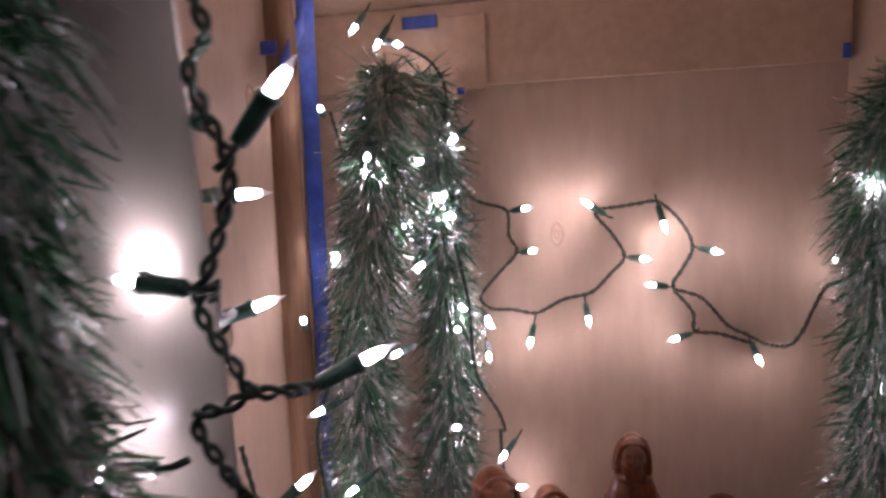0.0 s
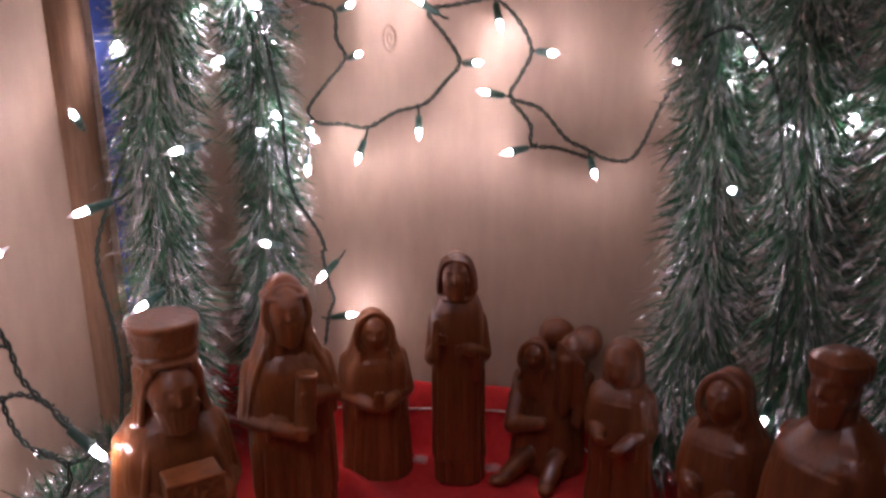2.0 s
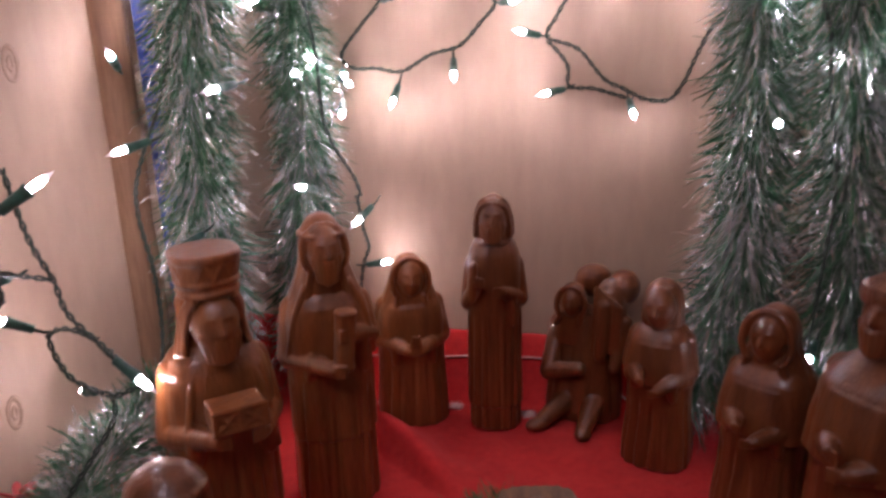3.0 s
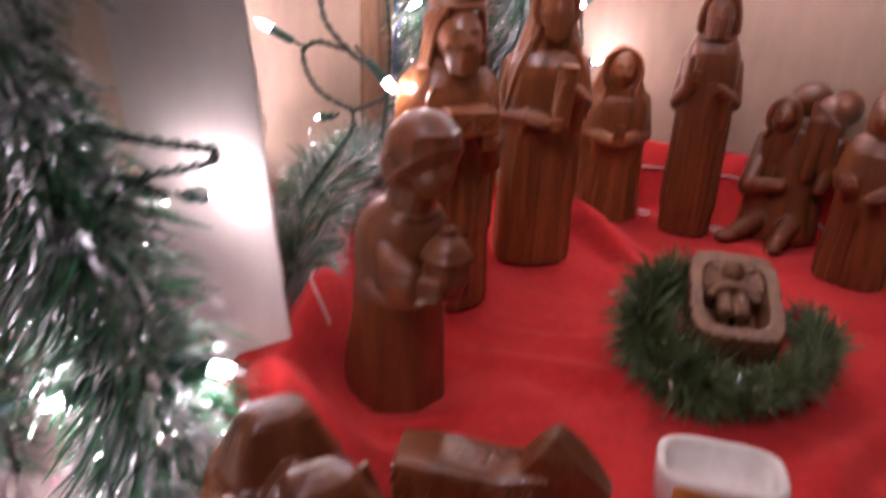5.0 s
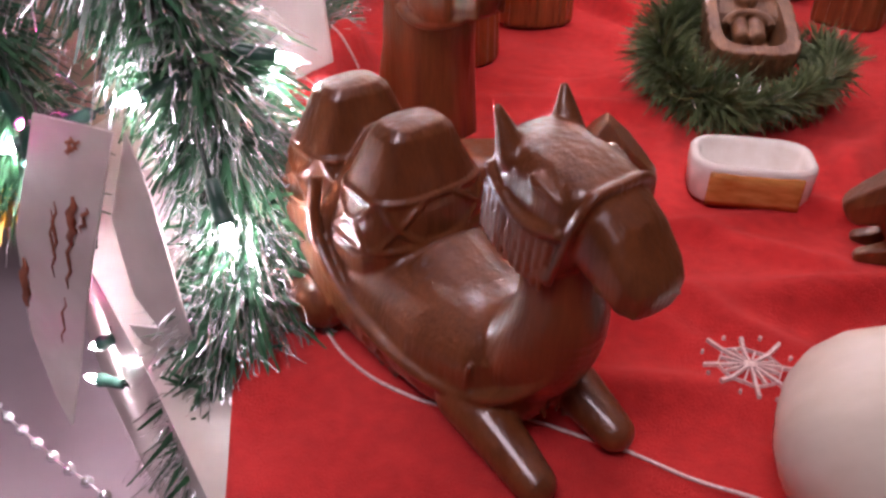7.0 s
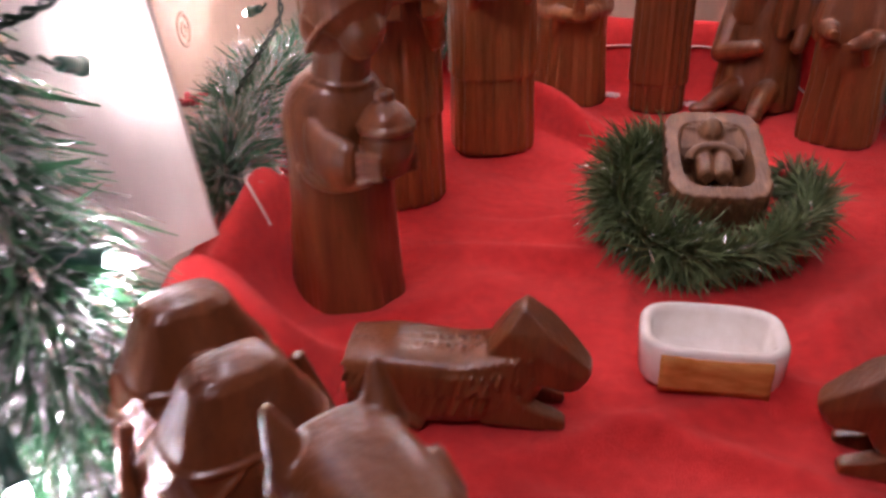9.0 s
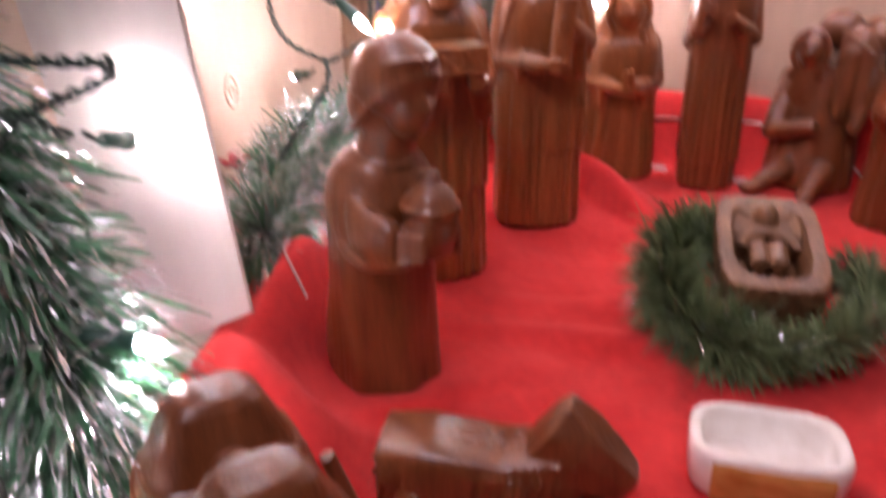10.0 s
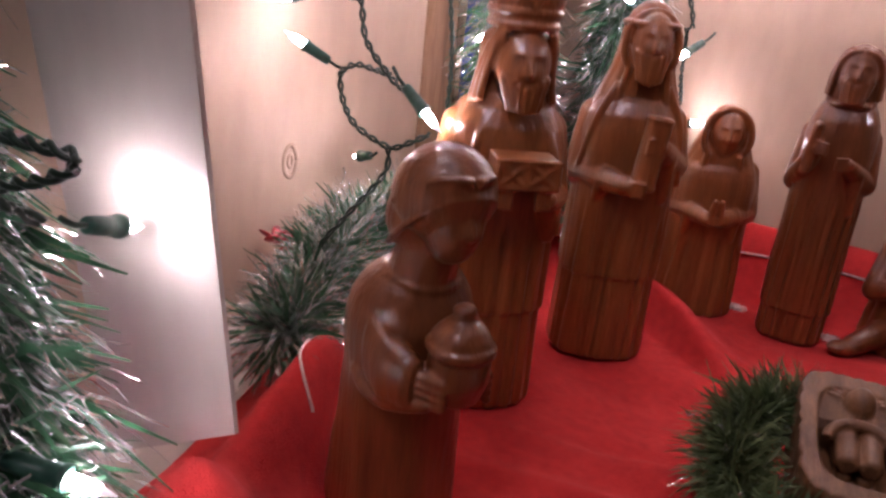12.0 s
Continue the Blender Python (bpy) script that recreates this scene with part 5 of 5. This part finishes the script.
string("front_light_string", "green wired string of lit clear mini lights by the pale board",
       [[(x, NY, z) for x, z in ((-0.111, 0.575), (-0.107, 0.552), (-0.104, 0.541), (-0.111, 0.531), (-0.105, 0.515), (-0.099, 0.501), (-0.102, 0.485), (-0.108, 0.47), (-0.114, 0.457), (-0.111, 0.448), (-0.102, 0.435), (-0.097, 0.427))] + [(-0.09, -0.59, 0.424), (-0.088, -0.575, 0.421)],
        [(x, NY, z) for x, z in ((-0.097, 0.427), (-0.106, 0.421), (-0.117, 0.418), (-0.117, 0.411), (-0.111, 0.403), (-0.102, 0.391))] + [(-0.112, -0.57, 0.37), (-0.14, -0.52, 0.34)],
        [(-0.249, -0.44, 0.318), (-0.229, -0.44, 0.302), (-0.205, -0.43, 0.295), (-0.191, -0.43, 0.292), (-0.186, -0.44, 0.275), (-0.195, -0.43, 0.245)],
        [(-0.102, NY, 0.485), (-0.13, -0.56, 0.49), (-0.158, -0.520, 0.488)],
        [(-0.108, NY, 0.462), (-0.14, -0.55, 0.44), (-0.164, -0.502, 0.430), (-0.176, -0.520, 0.404)]],
       [toward(tip, foot) for tip, foot in near], 0.0013)

string("front_light_string", "green wired string of lit clear mini lights in the front garland",
       [[(-0.16, -0.613, 0.196), (-0.125, -0.613, 0.198), (-0.108, -0.613, 0.199), (-0.0915, -0.613, 0.2), (-0.0925, -0.613, 0.196), (-0.11, -0.613, 0.189), (-0.128, -0.613, 0.183), (-0.150, -0.613, 0.170), (-0.165, -0.612, 0.145), (-0.14, -0.63, 0.09), (-0.115, -0.66, 0.05), (-0.125, -0.67, 0.02), (-0.185, -0.655, -0.02), (-0.196, -0.66, -0.045), (-0.186, -0.66, -0.075), (-0.198, -0.66, -0.089), (-0.165, -0.66, -0.09)],
        [(-0.150, -0.615, 0.180), (-0.129, -0.613, 0.178), (-0.133, -0.607, 0.174), (-0.133, -0.600, 0.169)]],
       [toward((-0.147, -0.563, 0.156), (-0.132, -0.597, 0.168)), toward((-0.098, -0.612, 0.102), (-0.120, -0.625, 0.108)), toward((-0.088, -0.680, 0.054), (-0.100, -0.672, 0.078)), toward((-0.149, -0.655, 0.092), (-0.130, -0.645, 0.100)),
        toward((-0.214, -0.66, -0.064), (-0.196, -0.66, -0.052)), toward((-0.226, -0.66, -0.094), (-0.198, -0.66, -0.089)), toward((-0.246, -0.648, 0.046), (-0.228, -0.64, 0.052))])


# ---- boards, tape and paper ----
EDGE = tuple((z, -0.1265 + 0.0145 * (z - 0.07), -0.536 - 0.129 * (z - 0.07)) for z in (0.070, 0.085, 0.20, 0.32, 0.44, 0.68))


def front_board():
    bm = bmesh.new()
    rings = []
    for z, x, y in EDGE:
        low = z - 0.042 if z < 0.08 else z  # the foot is cut at a slant
        rings.append([(x + 0.003, y, z), (x + 0.003, y + 0.002, z), (x - 0.074, y - 0.008, low), (x - 0.074, y - 0.010, low)])
    loft(bm, rings)
    setting("front_board", bm, BOARD_PALE, "pale smooth board standing at the stable's front", "board")
    # flap lengthened out of view to keep lamp light off the side board
    bm = bmesh.new()
    rings = []
    for z, x, y in EDGE:
        z = 0.032 if z < 0.08 else z
        rings.append([(x - 0.074, y - 0.010, z), (x - 0.074, y - 0.008, z), (x - 0.36, y - 0.10, z), (x - 0.36, y - 0.106, z)])
    loft(bm, rings)
    setting("front_flap", bm, BOARD, "tan folded flap beside the pale board", "board")


front_board()


def corner_trim():
    bm = bmesh.new()
    loft(bm, [[(-0.312 + 0.017 * math.cos(q) + 0.004 * noise.noise(Vector((q, z * 9, 0))), -0.160 + 0.017 * math.sin(q), float(z)) for q in (2 * math.pi * i / 18 for i in range(18))] for z in np.linspace(-0.01, 0.66, 40)])
    setting("corner_post", bm, BARK, "dark brown wooden corner post", "post", True)
    bm = bmesh.new()
    loft(bm, [[(-0.300 + dx, -0.138 + dy, z) for dx, dy in ((0, 0), (0.010, 0.016), (0.008, 0.019), (-0.002, 0.003))] for z in np.linspace(0.0, 0.66, 12)])
    setting("tape_strip", bm, TAPE, "long strip of blue masking tape beside the post", "tape")
    bm = bmesh.new()
    box(bm, (-0.36, -0.010, 0.578), (0.20, -0.0025, 0.664), Matrix(), 0.001)
    setting("top_beam", bm, CARD, "brown cardboard strip under the roof", "beam")
    bm = bmesh.new()
    box(bm, (-0.198, -0.016, 0.572), (-0.146, -0.0125, 0.650), Matrix(), 0.001)
    setting("card_patch", bm, CARD, "square of brown cardboard taped to the beam", "cardboard")
    for n, (lo, hi) in enumerate((((-0.236, -0.020, 0.640), (-0.198, -0.0165, 0.653)), ((0.192, -0.014, 0.58), (0.199, -0.0105, 0.594)), ((-0.345, -0.185, 0.60), (-0.300, -0.181, 0.612)), ((-0.350, -0.186, 0.55), (-0.340, -0.181, 0.605)), ((-0.178, -0.0200, 0.568), (-0.170, -0.0165, 0.576)))):
        bm = bmesh.new()
        box(bm, lo, hi, Matrix(), 0.0006)
        tagged(part("tape", bm, TAPE), "torn piece of blue masking tape", "tape", group="tape pieces")


corner_trim()
for a_, b_, half_ in (((-0.296, -0.19, 0.574), (-0.296, -0.113, 0.662), 0.008),):
    a_, b_ = Vector(a_), Vector(b_)
    side_ = (b_ - a_).normalized().cross(Vector((1, 0, 0))) * half_
    bm_ = bmesh.new()
    loft(bm_, [[p + side_ * (1 + k) + Vector((0, 0, 0.003 * k)), p - side_, p - side_ + Vector((-0.0008, 0, 0)), p + side_ * (1 + k) + Vector((-0.0008, 0, 0.003 * k))] for p, k in ((a_, 0.4), (a_.lerp(b_, 0.5), 0.0), (b_, 0.3))])
    tagged(part("tape", bm_, TAPE), "torn slanting strip of blue masking tape", "tape", group="tape pieces")


def knot(m, label):
    bm = bmesh.new()
    for rx, rz, w in ((0.0060, 0.0120, 0.0022), (0.0022, 0.0046, 0.0018)):
        n = 28
        rings = []
        for i in range(n + 1):
            q = 2 * math.pi * i / n
            rings.append([((rx + a) * math.cos(q), y, (rz + a) * math.sin(q)) for a, y in ((-w, 0.0006), (-w * 0.3, -0.0002), (w * 0.3, -0.0002), (w, 0.0006))])
        loft(bm, rings)
    ob = setting("board_knot", bm, BOARD_KNOT, label, "knot", True)
    ob.matrix_basis = m


for y_, z_ in ((-0.204, 0.56), (-0.315, 0.105), (-0.26, 0.36)):
    knot(pose(-0.3135 + 0.0729 * (y_ + 0.175), y_, z_, 0, 0, 85.8), "faint oval knot in the tan side board")
knot(pose(-0.078, -0.0004, 0.418), "faint oval knot in the tan back board")



# ---- paper icicles, beads ----
def paper_icicle(outline, label, marks=(), bow=0.006):
    """A cut paper shape hung upright: outline in x and z, gently bowed, with small printed marks on its face."""
    t = thing("paper_icicle", (0, 0, 0), label=label, category="ornament", group="paper icicle ornaments")
    mid = sum(x for x, z in outline) / len(outline)

    def skin(x, z, lift=0.0):
        return (x, -0.70 - bow * math.cos(28 * (x - mid)) + 0.01 * z - lift, z)
    bm = bmesh.new()
    front, back = [bm.verts.new(skin(x, z, 0.0004)) for x, z in outline], [bm.verts.new(skin(x, z, -0.0004)) for x, z in outline]
    bm.faces.new(front)
    bm.faces.new(back[::-1])
    n = len(outline)
    for i in range(n):
        bm.faces.new((front[i], front[(i + 1) % n], back[(i + 1) % n], back[i]))
    bmesh.ops.triangulate(bm, faces=[f for f in bm.faces if len(f.verts) > 4])
    part("paper", bm, PAPER, t, "", False)
    for x0, z0, x1, z1, w in marks:
        bm = bmesh.new()
        tube(bm, [skin(x0 + (x1 - x0) * k / 6 + 0.0012 * math.sin(k * 2.1), z0 + (z1 - z0) * k / 6, 0.0005) for k in range(7)], lambda u, w=w: w * (0.35 + 0.65 * math.sin(math.pi * u)), 6)
        part("print_mark", bm, PRINT, t, "small brown printed mark")


paper_icicle([(-0.145, 0.107), (-0.113, 0.104), (-0.127, 0.07), (-0.14, 0.04), (-0.166, -0.023), (-0.19, -0.073), (-0.195, -0.054), (-0.195, -0.011), (-0.178, 0.047), (-0.158, 0.082)], "white pointed paper icicle with brown printed marks",
             [(-0.131, 0.100, -0.134, 0.092, 0.0012), (-0.128, 0.099, -0.132, 0.094, 0.0008), (-0.138, 0.074, -0.146, 0.050, 0.0022), (-0.133, 0.070, -0.139, 0.058, 0.0011), (-0.148, 0.070, -0.158, 0.040, 0.0007), (-0.151, 0.066, -0.162, 0.030, 0.0006), (-0.145, 0.056, -0.156, 0.026, 0.0008), (-0.160, 0.020, -0.172, -0.010, 0.0006), (-0.178, 0.035, -0.189, 0.005, 0.0024)])
paper_icicle([(-0.113, 0.102), (-0.108, 0.076), (-0.106, 0.045), (-0.104, 0.015), (-0.103, -0.015), (-0.118, 0.003), (-0.13, 0.023), (-0.131, 0.061), (-0.121, 0.084)], "plain white folded paper icicle", bow=-0.004)
paper_icicle([(-0.145, -0.002), (-0.118, 0.004), (-0.118, -0.006), (-0.138, -0.015)], "small cut scrap of white paper behind the icicles", bow=-0.010)
string("pink_light_string", "short string with lit pink mini lights among the papers",
       [[(-0.30, -0.62, 0.12), (-0.25, -0.635, 0.09), (-0.225, -0.64, 0.06), (-0.215, -0.64, 0.0), (-0.235, -0.64, -0.045)]],
       [(*toward((-0.213, -0.66, 0.067), (-0.235, -0.65, 0.080)), 1), (*toward((-0.250, -0.66, -0.053), (-0.265, -0.65, -0.035)), 1), (*toward((-0.205, -0.655, 0.066), (-0.185, -0.645, 0.075)), 1), (*toward((-0.190, -0.680, 0.060), (-0.205, -0.665, 0.072)),)])


def bead_chain():
    t = thing("bead_chain", (0, 0, 0), label="thin silver bead chain hanging loosely", category="chain")
    path = spline([(-0.36, -0.66, -0.095), (-0.31, -0.68, -0.0985), (-0.265, -0.696, -0.0985), (-0.207, -0.711, -0.0985), (-0.149, -0.724, -0.0985), (-0.09, -0.76, -0.0985)], 16)
    bm = bmesh.new()
    tube(bm, path, 0.0007, 5)
    part("thread", bm, SILVER, t)
    me = None
    for p in path[::4]:
        if me is None:
            bm = bmesh.new()
            blob(bm, (0, 0, 0), 0.0033, n=12)
            me = mesh_of(bm, "bead", SILVER)
        o = part("bead", me, None, t)
        o.matrix_basis = Matrix.Translation(p)


bead_chain()
